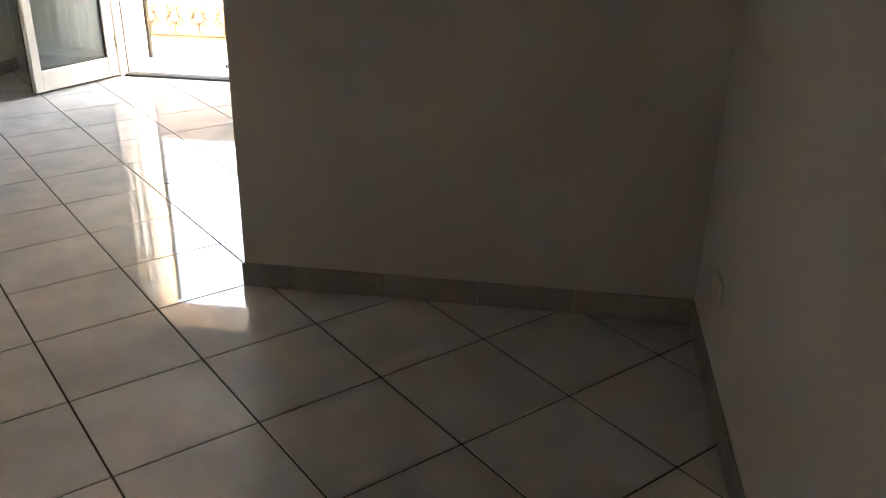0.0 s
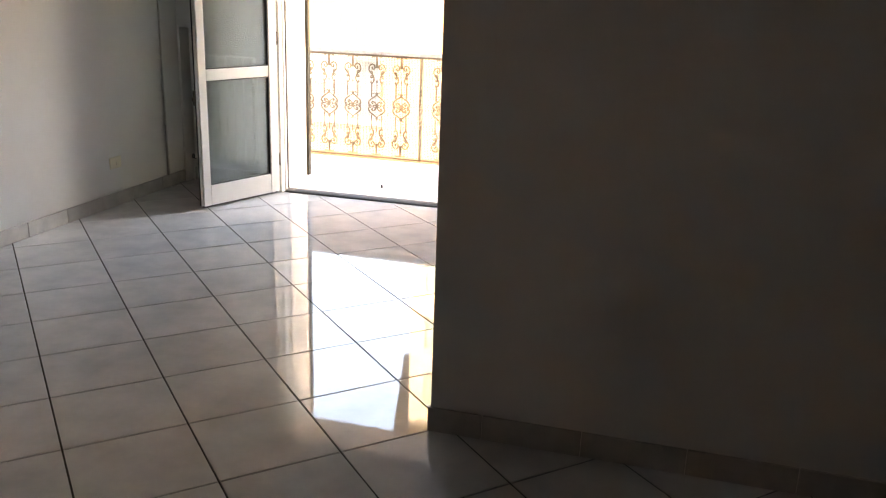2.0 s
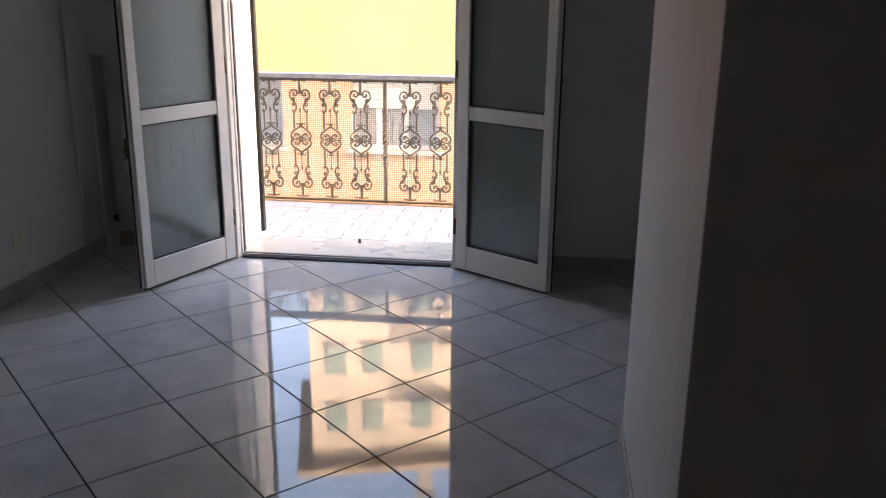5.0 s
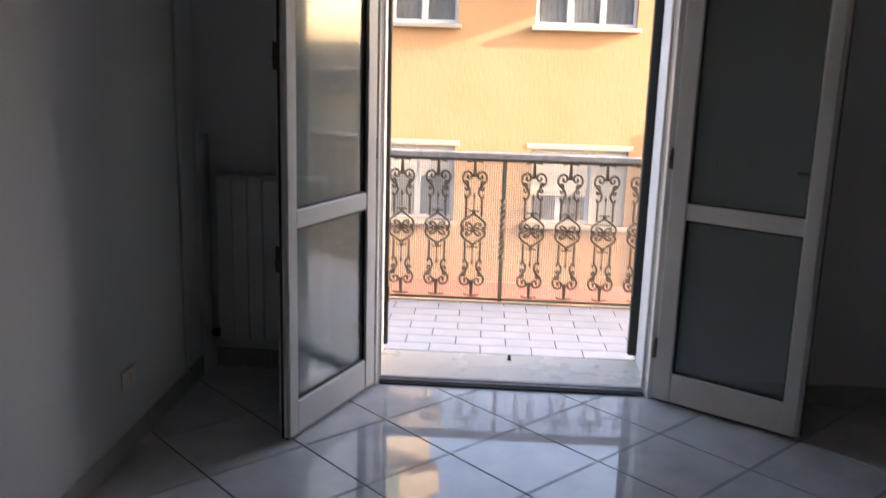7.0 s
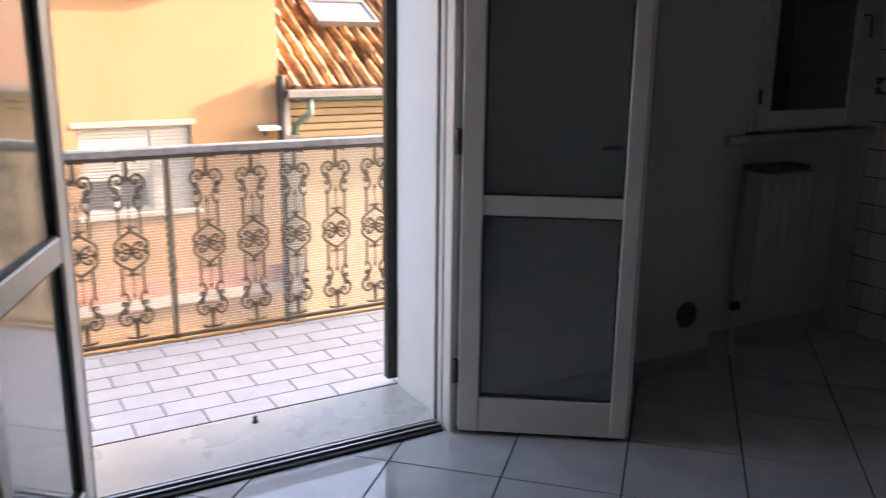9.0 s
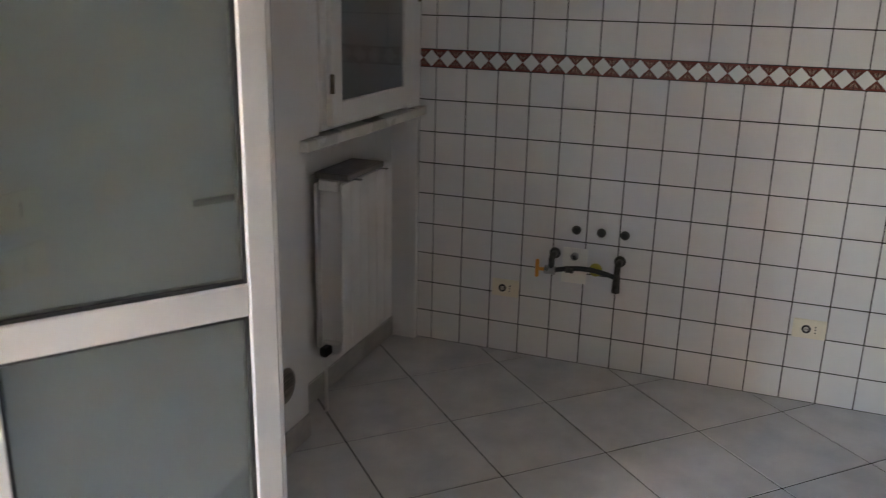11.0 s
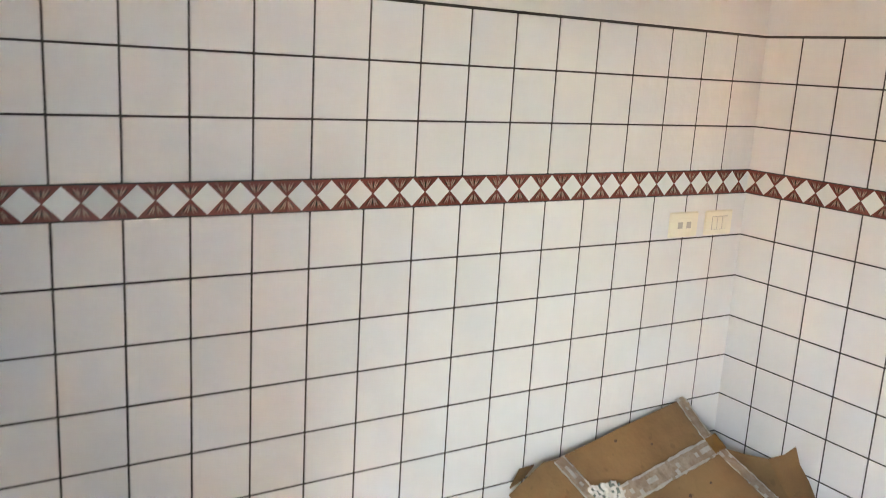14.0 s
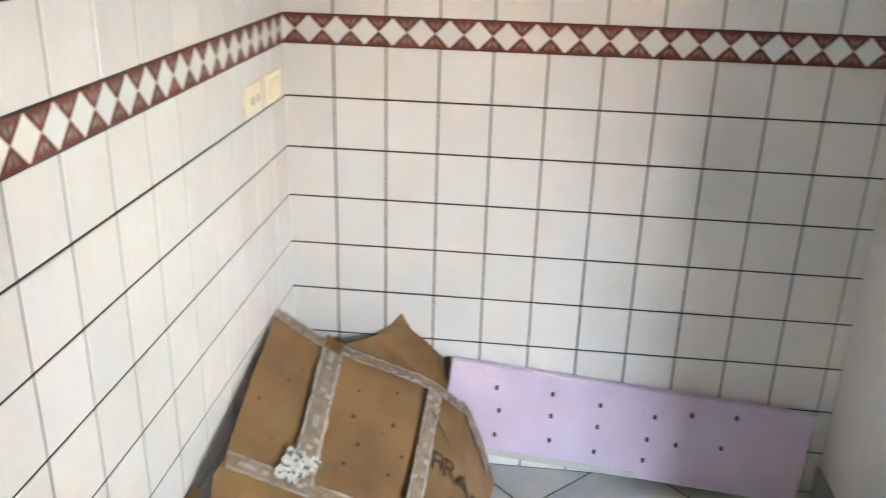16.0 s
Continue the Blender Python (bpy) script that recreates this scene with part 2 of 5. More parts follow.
# ---- mesh helpers ----
def mesh_of(bm, name, mat, smooth=False):
    me = bpy.data.meshes.new(name)
    bm.normal_update()
    bm.to_mesh(me)
    bm.free()
    for m in (mat if isinstance(mat, (list, tuple)) else [mat]):
        me.materials.append(m)
    if smooth:
        for p in me.polygons:
            p.use_smooth = True
    return me


def part(name, bm, mat, parent=None, label="", smooth=False):
    """Links a bmesh as one mesh object, under a thing where one is given."""
    ob = new(name, mesh_of(bm, name, mat, smooth))
    if parent:
        ob.parent = parent
    if label:
        tagged(ob, label)
    return ob


def thing(name, label, category, at=(0, 0, 0), turn=0.0, group="", kind=""):
    ob = new(name)
    ob.matrix_basis = pose(*at, 0, 0, turn)
    return tagged(ob, label, category, group, kind)


def add_box(bm, lo, hi, bevel=0.0, mat=0, m=None):
    """A box from corner to corner, with its edges eased."""
    lo, hi = Vector(lo), Vector(hi)
    r = bmesh.ops.create_cube(bm, size=1.0)
    c, s = (lo + hi) / 2, hi - lo
    for v in r["verts"]:
        v.co = Vector((v.co.x * s.x, v.co.y * s.y, v.co.z * s.z)) + c
    faces = {f for v in r["verts"] for f in v.link_faces}
    if bevel:
        edges = list({e for v in r["verts"] for e in v.link_edges})
        g = bmesh.ops.bevel(bm, geom=edges, offset=bevel, segments=1, affect="EDGES", clamp_overlap=True)
        faces = {f for f in faces if f.is_valid} | set(g["faces"])
    for f in faces:
        f.material_index = mat
    if m is not None:
        vs = {v for f in faces for v in f.verts}
        bmesh.ops.transform(bm, matrix=m, verts=list(vs))
    return faces


def box(lo, hi, bevel=0.0):
    bm = bmesh.new()
    add_box(bm, lo, hi, bevel)
    return bm


def boxes(rows, bevel=0.0):
    bm = bmesh.new()
    for lo, hi in rows:
        add_box(bm, lo, hi, bevel)
    return bm


def add_tube(bm, points, r, n=6, closed=False, flat=1.0, mat=0):
    """A round or flattened bar along a line of points."""
    pts = [Vector(p) for p in points]
    rings = []
    count = len(pts)
    for i, p in enumerate(pts):
        a = pts[(i - 1) % count] if closed or i else p
        b = pts[(i + 1) % count] if closed or i < count - 1 else p
        d = (b - a).normalized() if (b - a).length > 1e-9 else Vector((0, 0, 1))
        up = Vector((0, 1, 0)) if abs(d.y) < 0.9 else Vector((1, 0, 0))
        s = d.cross(up).normalized()
        u = s.cross(d)
        rad = r[i] if isinstance(r, (list, tuple)) else r
        rings.append([bm.verts.new(p + s * math.cos(k / n * math.tau) * rad + u * math.sin(k / n * math.tau) * rad * flat) for k in range(n)])
    for i in range(count if closed else count - 1):
        a, b = rings[i], rings[(i + 1) % count]
        for k in range(n):
            f = bm.faces.new((a[k], a[(k + 1) % n], b[(k + 1) % n], b[k]))
            f.material_index = mat
    if not closed:
        for ring, rev in ((rings[0], True), (rings[-1], False)):
            f = bm.faces.new(list(reversed(ring)) if not rev else ring)
            f.material_index = mat


def tube(points, r, n=8, closed=False, flat=1.0):
    bm = bmesh.new()
    add_tube(bm, points, r, n, closed, flat)
    bmesh.ops.recalc_face_normals(bm, faces=bm.faces[:])
    return bm


def disc(centre, axis, radius, depth, n=20, bevel=0.0):
    c, a = Vector(centre), Vector(axis).normalized()
    bm = bmesh.new()
    pts, rad = [c, c + a * depth], [radius, radius]
    if bevel:
        pts, rad = [c, c + a * (depth - bevel), c + a * depth], [radius, radius, radius - bevel]
    add_tube(bm, pts, rad, n)
    bmesh.ops.recalc_face_normals(bm, faces=bm.faces[:])
    return bm


def prism(outline, z0, z1):
    """An upright block over an outline."""
    bm = bmesh.new()
    lo = [bm.verts.new((x, y, z0)) for x, y in outline]
    hi = [bm.verts.new((x, y, z1)) for x, y in outline]
    bm.faces.new(list(reversed(lo)))
    bm.faces.new(hi)
    for i in range(len(lo)):
        j = (i + 1) % len(lo)
        bm.faces.new((lo[i], lo[j], hi[j], hi[i]))
    bmesh.ops.recalc_face_normals(bm, faces=bm.faces[:])
    return bm


# ---- the plan ----
YD, YO = 0.228, 0.72          # door wall, inner and outer face
XL = -4.99                    # left wall
YT = -3.0                    # tiled face of the partition
YP = -3.16                    # hall face of the partition
XP = -1.786                   # free end of the partition
YW = -1.98                    # free end of the return wall
YB = -7.7                     # back of the hall
H = 2.75                      # ceiling
DX0, DX1, DZ = -4.09, -2.64, 2.32   # door opening
WX0, WX1, WZ0, WZ1 = -0.98, -0.16, 1.17, 2.32   # kitchen window opening
NX0, NX1 = -1.11, -0.04       # radiator recess under it


def wall(name, rows, label, mat=PAINT):
    return tagged(part(name, boxes(rows), mat), label, "wall", kind="structure")


# Door wall: butted blocks round the door, the window and the two radiator recesses.
wall("wall_north", [
    ((XL - 0.3, YD, 1.27), (DX0, YO, H)), ((XL - 0.3, YD + 0.14, 0), (-4.28, YO, 1.27)), ((-4.28, YD, 0), (DX0, YO, 1.27)),
    ((XL - 0.3, YD, 0), (XL + 0.02, YD + 0.14, 1.27)),
    ((DX0, YD, DZ), (DX1, YO, H)),
    ((DX1, YD, 0), (NX0, YO, H)),
    ((NX0, YD + 0.13, 0), (NX1, YO, 1.17)), ((NX0, YD, 1.17), (WX0, YO, H)), ((WX0, YD, WZ1), (WX1, YO, H)), ((WX1, YD, 1.17), (NX1, YO, H)),
    ((NX1, YD, 0), (0.3, YO, H)),
], "off-white painted outer wall with a balcony door and a window")
wall("wall_west", [((XL - 0.3, YB - 0.2, 0), (XL, YD, H))], "smooth off-white painted wall beside the balcony door")
wall("wall_east", [((0.012, YB - 0.2, 0), (0.3, YD, H))], "off-white painted wall, tiled in the kitchen corner")
wall("wall_hall", [((0.0, YB, 0), (0.012, YP, H))], "off-white painted wall of the hall")
wall("wall_east_upper", [((0.0, YT, 1.885), (0.012, YD, H))], "off-white paint above the kitchen tiles")
wall("wall_partition", [((XP, YP, 0), (0.0, YT - 0.012, H))], "off-white painted partition wall with a free end")
wall("wall_partition_upper", [((XP, YT - 0.012, 1.885), (0.0, YT, H)), ((XP, YT - 0.012, 0), (-1.693, YT, 1.885))], "off-white paint round the kitchen tiles")
wall("wall_return", [((XP, YT, 0), (-1.693, YW, H))], "off-white painted return wall beside the kitchen corner")
wall("wall_south", [((XL, YB - 0.2, 0), (0.012, YB, H))], "off-white painted wall at the back of the hall")
tagged(part("ceiling", box((XL - 0.3, YB - 0.2, H), (0.3, YO, H + 0.25)), CEIL), "plain white plaster ceiling", "ceiling", kind="structure")
floor = tagged(part("floor", box((XL - 0.3, YB - 0.2, -0.25), (0.3, YD + 0.2, -0.0035)), GROUT), "glossy pale grey ceramic floor laid diagonally with dark joints", "floor", kind="structure")

# ---- balcony door ----
def door_leaf(name, hinge, turn, width, label, side):
    """A glazed leaf along its own x axis from the hinge; side is where its glazing beads lie."""
    leaf = thing(name, label, "door", (*hinge, 0.018), turn, group="balcony door leaves", kind="structure")
    t, w, h = 0.055, width, 2.26
    st, sf = 0.086, 0.068
    for lo, hi, n in (((0, -t / 2, 0), (st, t / 2, h), "stile"), ((w - sf, -t / 2, 0), (w, t / 2, h), "stile"),
                      ((st, -t / 2 + 0.003, 0), (w - sf, t / 2 - 0.003, 0.152), "rail"), ((st, -t / 2 + 0.003, 0.925), (w - sf, t / 2 - 0.003, 1.005), "rail"),
                      ((st, -t / 2 + 0.003, h - 0.1), (w - sf, t / 2 - 0.003, h), "rail")):
        part(n, box(lo, hi, 0.004), WHITE_WOOD, leaf)
    for z0, z1 in ((0.152, 0.925), (1.005, h - 0.1)):
        p = part("pane", box((st - 0.008, -0.004, z0 - 0.008), (w - sf + 0.008, 0.004, z1 + 0.008)), FROSTED, leaf, "etched glass pane")
        for s in (-1, 1):
            y0, y1 = sorted((s * 0.006, s * 0.016))
            part("bead", boxes([((st, y0, z0), (st + 0.009, y1, z1)), ((w - sf - 0.009, y0, z0), (w - sf, y1, z1)),
                                ((st + 0.009, y0, z0), (w - sf - 0.009, y1, z0 + 0.009)), ((st + 0.009, y0, z1 - 0.009), (w - sf - 0.009, y1, z1))], 0.0), GASKET if s == side else WHITE_WOOD, leaf)
    part("rebate", boxes([((w, -t / 2 + 0.012, 0.004), (w + 0.014, t / 2 - 0.016, h - 0.004))], 0.002), WHITE_WOOD, leaf)
    part("gasket", box((w + 0.014, -0.006, 0.004), (w + 0.018, 0.006, h - 0.004)), GASKET, leaf)
    part("drip_seal", box((0.01, -0.008, -0.012), (w - 0.01, 0.008, 0.0)), GASKET, leaf)
    return leaf


leaf_left = door_leaf("door_1", (-4.093, 0.165), -111.3, 0.748, "white lacquered balcony door leaf with two etched panes, standing open", 1)
leaf_right = door_leaf("door_2", (-2.632, 0.168), -35.4, 0.697, "white lacquered balcony door leaf with two etched panes, opened wide", -1)
# Espagnolette rod and keeps on the free edge of the first leaf, lever behind the second.
for z in (0.75, 1.58):
    part("keep", boxes([((0.755, -0.026, z), (0.768, 0.004, z + 0.11)), ((0.766, -0.02, z + 0.03), (0.780, -0.004, z + 0.06))], 0.002), BRASS, leaf_left)
handle = part("handle", tube([(0.668, 0.03, 1.19), (0.668, 0.075, 1.19), (0.63, 0.085, 1.19), (0.545, 0.085, 1.185)], 0.009), BLACK, leaf_right, "dark lever handle", True)
part("handle_plate", box((0.653, 0.0275, 1.10), (0.683, 0.034, 1.28), 0.002), BRASS, handle)

frame_thing = thing("door_frame", "white lacquered wooden frame of the balcony door", "door frame", kind="structure")
for x, s in ((DX0, 1), (DX1, -1)):
    for i, (a, b, y0, y1) in enumerate(((0.0, 0.03, YD - 0.052, YD + 0.01), (0.0, 0.036, YD + 0.012, YD + 0.032), (0.0, 0.030, YD + 0.034, YD + 0.058), (0.0, 0.042, YD + 0.06, YD + 0.078))):
        x0, x1 = sorted((x + s * a, x + s * b))
        part("jamb", box((x0, y0, 0.0), (x1, y1, DZ), 0.003), WHITE_WOOD, frame_thing)
    x0, x1 = sorted((x - s * 0.055, x))
    part("casing", box((x0, YD - 0.02, 0), (x1, YD, DZ + 0.05), 0.004), WHITE_WOOD, frame_thing)
    x0, x1 = sorted((x + s * 0.002, x + s * 0.034))
    part("gasket", box((x0, YD + 0.0585, 0.02), (x1, YD + 0.0600, DZ)), GASKET, frame_thing)
part("head", box((DX0 + 0.043, YD - 0.01, DZ - 0.05), (DX1 - 0.043, YD + 0.07, DZ), 0.003), WHITE_WOOD, frame_thing)
for x, y in ((DX1 - 0.012, YD - 0.062), (DX0 + 0.012, YD - 0.062)):
    for z in (0.23, 1.18, 2.0):
        part("hinge", disc((x, y, z), (0, 0, 1), 0.014, 0.10, 12, 0.004), BRASS, frame_thing, "small dark brass hinge", True)
threshold = thing("threshold", "dull aluminium door threshold with dark grooves", "threshold", kind="structure")
for i, (y0, y1, z1, mt) in enumerate(((YD - 0.03, YD - 0.006, 0.012, GASKET), (YD - 0.006, YD + 0.008, 0.022, ALU), (YD + 0.008, YD + 0.022, 0.010, GASKET), (YD + 0.022, YD + 0.040, 0.026, ALU), (YD + 0.040, YD + 0.05, 0.012, GASKET), (YD + 0.05, YD + 0.066, 0.024, WHITE_WOOD))):
    part("track" if i % 2 else "groove", box((DX0 + 0.043, y0, -0.003), (DX1 - 0.043, y1, z1), 0.0015), mt, threshold)
part("latch_plate", box((-3.46, YD + 0.0085, 0.01), (-3.30, YD + 0.0215, 0.0145)), BLACK, threshold)
sill = tagged(part("marble_sill", box((DX0, YD + 0.068, -0.06), (DX1, YO + 0.004, 0.008), 0.003), MARBLE), "worn beige marble sill in the balcony doorway", "door sill", kind="structure")
pin = thing("door_stop", "small black door stop on the marble sill", "door stop", (-3.363, 0.636, 0.008))
part("peg", disc((0, 0, 0), (0, 0, 1), 0.009, 0.03, 12, 0.003), BLACK, pin, smooth=True)
part("base", disc((0, 0, 0), (0, 0, 1), 0.013, 0.006, 12, 0.001), BLACK, pin)


def shutter_leaf(x0, x1, label):
    """A louvred shutter folded flat against the outside wall."""
    s = thing("shutter", label, "shutter", group="balcony door shutters")
    lo, hi = sorted((x0, x1))
    y0, y1, z0, z1 = YO + 0.012, YO + 0.054, 0.035, 2.3
    for a, b in ((lo, lo + 0.07), (hi - 0.07, hi)):
        part("stile", box((a, y0, z0), (b, y1, z1), 0.003), GREEN, s)
    for a, b in ((z0, z0 + 0.14), (1.05, 1.14), (z1 - 0.09, z1)):
        part("rail", box((lo + 0.07, y0, a), (hi - 0.07, y1, b), 0.003), GREEN, s)
    z = z0 + 0.16
    while z < z1 - 0.12:
        if not 1.0 < z < 1.15:
            bm = bmesh.new()
            add_box(bm, (lo + 0.07, -0.02, -0.003), (hi - 0.07, 0.02, 0.003), m=Matrix.Translation((0, (y0 + y1) / 2, z)) @ Matrix.Rotation(radians(-40), 4, "X"))
            part("slat", bm, GREEN, s)
        z += 0.038
    part("pin_hinge", disc((x1, y0 - 0.006, 0.3), (0, 0, 1), 0.008, 0.09, 8), BLACK, s)
    return s


shutter_leaf(-1.95, DX1 - 0.045, "dark green louvred shutter folded back beside the balcony door")
shutter_leaf(-4.80, DX0 + 0.02, "dark green louvred shutter folded back beside the balcony door")

# ---- kitchen window ----
win = thing("window_1", "white lacquered kitchen window, closed, with dark glass", "window", kind="structure")
wy = YD - 0.012
for lo, hi in (((WX0, wy, WZ0 + 0.012), (WX0 + 0.05, YD + 0.07, WZ1)), ((WX1 - 0.05, wy, WZ0 + 0.012), (WX1, YD + 0.07, WZ1)), ((WX0 + 0.05, wy, WZ0 + 0.012), (WX1 - 0.05, YD + 0.07, WZ0 + 0.052)), ((WX0 + 0.05, wy, WZ1 - 0.05), (WX1 - 0.05, YD + 0.07, WZ1))):
    part("window_frame", box(lo, hi, 0.004), WHITE_WOOD, win)
sash = part("sash", boxes([((WX0 + 0.03, wy - 0.03, WZ0 + 0.03), (WX0 + 0.11, wy - 0.002, WZ1 - 0.03)), ((WX1 - 0.13, wy - 0.03, WZ0 + 0.03), (WX1 - 0.03, wy - 0.002, WZ1 - 0.03)),
                           ((WX0 + 0.11, wy - 0.03, WZ0 + 0.03), (WX1 - 0.13, wy - 0.002, WZ0 + 0.115)), ((WX0 + 0.11, wy - 0.03, WZ1 - 0.11), (WX1 - 0.13, wy - 0.002, WZ1 - 0.03))], 0.004), WHITE_WOOD, win)
part("pane", box((WX0 + 0.105, wy - 0.018, WZ0 + 0.11), (WX1 - 0.125, wy - 0.012, WZ1 - 0.105)), CLEAR, win)
part("closed_shutter", box((WX0, YO - 0.06, WZ0), (WX1, YO - 0.02, WZ1)), GREEN, win, "closed dark green shutter behind the glass")
for z in (1.32, 2.05):
    part("hinge", disc((WX0 + 0.028, wy - 0.03, z), (0, 0, 1), 0.009, 0.07, 10, 0.003), BRASS, win)
part("handle", tube([(WX1 - 0.075, wy - 0.03, 1.75), (WX1 - 0.075, wy - 0.07, 1.75), (WX1 - 0.075, wy - 0.075, 1.64)], 0.008), BRASS, win, "dark window handle", True)
part("window_sill", box((NX0 - 0.015, YD - 0.035, 1.128), (0.0, YD + 0.13, 1.1695), 0.004), MARBLE, win, "marble window sill")
part("window_sill_back", box((WX0, YD + 0.13, 1.171), (WX1, YO - 0.06, 1.176)), MARBLE, win)


# ---- radiators ----
def radiator(at, count, z0, z1, depth, label):
    r = thing("radiator", label, "radiator", (*at, 0), group="aluminium radiators")
    pitch = 0.08
    for i in range(count):
        x = i * pitch
        bm = bmesh.new()
        add_box(bm, (x + 0.002, -depth, z0 + 0.02), (x + pitch - 0.002, -depth + 0.012, z1 - 0.015), 0.004)
        add_box(bm, (x + 0.002, -0.012, z0 + 0.02), (x + pitch - 0.002, 0.0, z1 - 0.02), 0.003)
        add_box(bm, (x + 0.030, -depth + 0.012, z0 + 0.02), (x + 0.05, -0.012, z1 - 0.02))
        for z in (z0, z1 - 0.05):
            add_box(bm, (x + 0.001, -depth + 0.02, z), (x + pitch - 0.001, -0.02, z + 0.05), 0.006)
        for k in range(3):
            add_box(bm, (x + 0.008, -depth + 0.014 + k * 0.024, z1 - 0.012), (x + pitch - 0.008, -depth + 0.026 + k * 0.024, z1 - 0.002), 0.002)
        part("column", bm, RADIATOR, r)
    w = count * pitch
    part("valve", boxes([((-0.055, -depth * 0.6, z0 + 0.005), (-0.002, -depth * 0.6 + 0.035, z0 + 0.045))], 0.006), BLACK, r, "black radiator valve")
    part("pipe", tube([(-0.04, -depth * 0.5, z0 + 0.02), (-0.04, -depth * 0.5, 0.0)], 0.008), RADIATOR, r)
    for x in (0.06, w - 0.06):
        part("bracket", box((x, -0.02, z1 - 0.09), (x + 0.02, 0.03, z1 - 0.075)), RADIATOR, r)
    return r


radiator((-4.90, YD + 0.118), 7, 0.18, 1.055, 0.095, "white enamelled aluminium radiator in a recess behind the door leaf")
radiator((-0.86, YD + 0.098), 6, 0.24, 0.975, 0.125, "white enamelled aluminium radiator under the kitchen window")

shelf = thing("radiator_shelf", "small brown stone shelf over the kitchen radiator", "shelf", (-0.62, YD, 0))
part("slab", box((-0.25, -0.06, 0.978), (0.08, 0.09, 1.003), 0.004), SHELF, shelf)
for x in (-0.2, 0.04):
    part("bracket", box((x, -0.09, 0.9761), (x + 0.02, 0.13, 0.9779)), SHELF, shelf)

# ---- vent and sockets ----
vent = thing("wall_vent", "round grey slatted air vent low on the wall", "vent", (-1.282, YD, 0.291))
part("ring", tube([(0.062 * math.cos(a), -0.004, 0.062 * math.sin(a)) for a in np.linspace(0, math.tau, 25)[:-1]], 0.007, 6, True), GRILLE, vent)
part("backing", disc((0, 0.0, 0), (0, -1, 0), 0.058, 0.003), SLOT, vent)
for k in range(-4, 5):
    half = math.sqrt(0.058 ** 2 - (k * 0.0125) ** 2)
    bm = bmesh.new()
    add_box(bm, (-half, -0.006, -0.003), (half, 0.0, 0.003), m=Matrix.Translation((0, -0.004, k * 0.0125)) @ Matrix.Rotation(radians(35), 4, "X"))
    part("slat", bm, GRILLE, vent)


def socket(at, turn, label, kind_):
    """An Italian three-module plate, 12 x 8 cm, along its own x axis; it faces its own -y."""
    s = thing("power_socket", label, "socket", at, turn, group="ivory wall plates")
    plate = part("plate", box((-0.067, -0.009, -0.043), (0.067, 0, 0.043), 0.004), IVORY, s)
    part("inset", box((-0.036, -0.0105, -0.023), (0.036, -0.009, 0.023), 0.0007), IVORY, s)
    if kind_ == "schuko":
        part("well", disc((-0.013, -0.0106, 0), (0, -1, 0), 0.019, 0.0012, 18), SLOT, s)
        part("core", disc((-0.013, -0.0118, 0), (0, -1, 0), 0.0105, 0.001, 16), SHUTTER, s)
        for x in (-0.018, -0.008):
            part("hole", disc((x, -0.0128, 0), (0, -1, 0), 0.0025, 0.0006, 8), SLOT, s)
        xs = (0.024,)
    elif kind_ == "double":
        xs = ()
        for x in (-0.02, 0.02):
            part("outlet", box((x - 0.011, -0.0122, -0.012), (x + 0.011, -0.0105, 0.010), 0.001), SHUTTER, s)
    elif kind_ == "rockers":
        xs = ()
        # Darker sheet behind the rockers, so the shade between them is coloured in.
        part("gap", box((-0.0375, -0.0109, -0.0235), (0.0375, -0.0105, 0.0235)), SHUTTER, s)
        for x in (-0.025, 0.0, 0.025):
            part("rocker", box((x - 0.0105, -0.014, -0.022), (x + 0.0105, -0.0109, 0.022), 0.001), IVORY, s)
    else:
        xs = (0.0,)
    for x in xs:
        for z in (-0.013, 0, 0.013):
            part("hole", disc((x, -0.0106, z), (0, -1, 0), 0.0032, 0.0012, 8), SLOT, s)
    if kind_ == "switch":
        for x in (-0.024, 0.024):
            part("rocker", box((x - 0.011, -0.013, -0.021), (x + 0.011, -0.0105, 0.021), 0.001), IVORY, s)
    return s


socket((XL, -0.682, 0.325), 90, "ivory power socket low on the painted wall", "single")
socket((0.0, -3.56, 0.347), -90, "ivory power socket low on the hall wall", "single")
socket((-0.0085, -0.23, 0.329), -90, "ivory power socket on the white wall tiles", "schuko")
socket((-0.0085, -1.582, 0.341), -90, "ivory power socket on the white wall tiles", "schuko")
socket((-0.0085, -2.69, 1.25), -90, "ivory double socket plate on the wall tiles", "double")
socket((-0.0085, -2.86, 1.25), -90, "ivory triple switch plate on the wall tiles", "rockers")

socket((-2.355, YD, 1.205), 0, "ivory switch plate on the wall behind the open door leaf", "switch")
socket((-2.36, YD, 1.08), 0, "ivory switch plate on the wall behind the open door leaf", "switch")
socket((-2.35, YD, 0.352), 0, "ivory power socket low behind the open door leaf", "single")

conduit = thing("conduit", "thin white painted pipe running up the wall near the corner", "pipe", (XL + 0.011, -0.02, 0))
part("tube", tube([(0, 0, 0.101), (0, 0, H)], 0.011, 8), PAINT, conduit, smooth=True)
for z in (0.5, 1.4, 2.3):
    part("clip", box((-0.011, -0.014, z), (0.013, 0.014, z + 0.018), 0.002), PAINT, conduit)

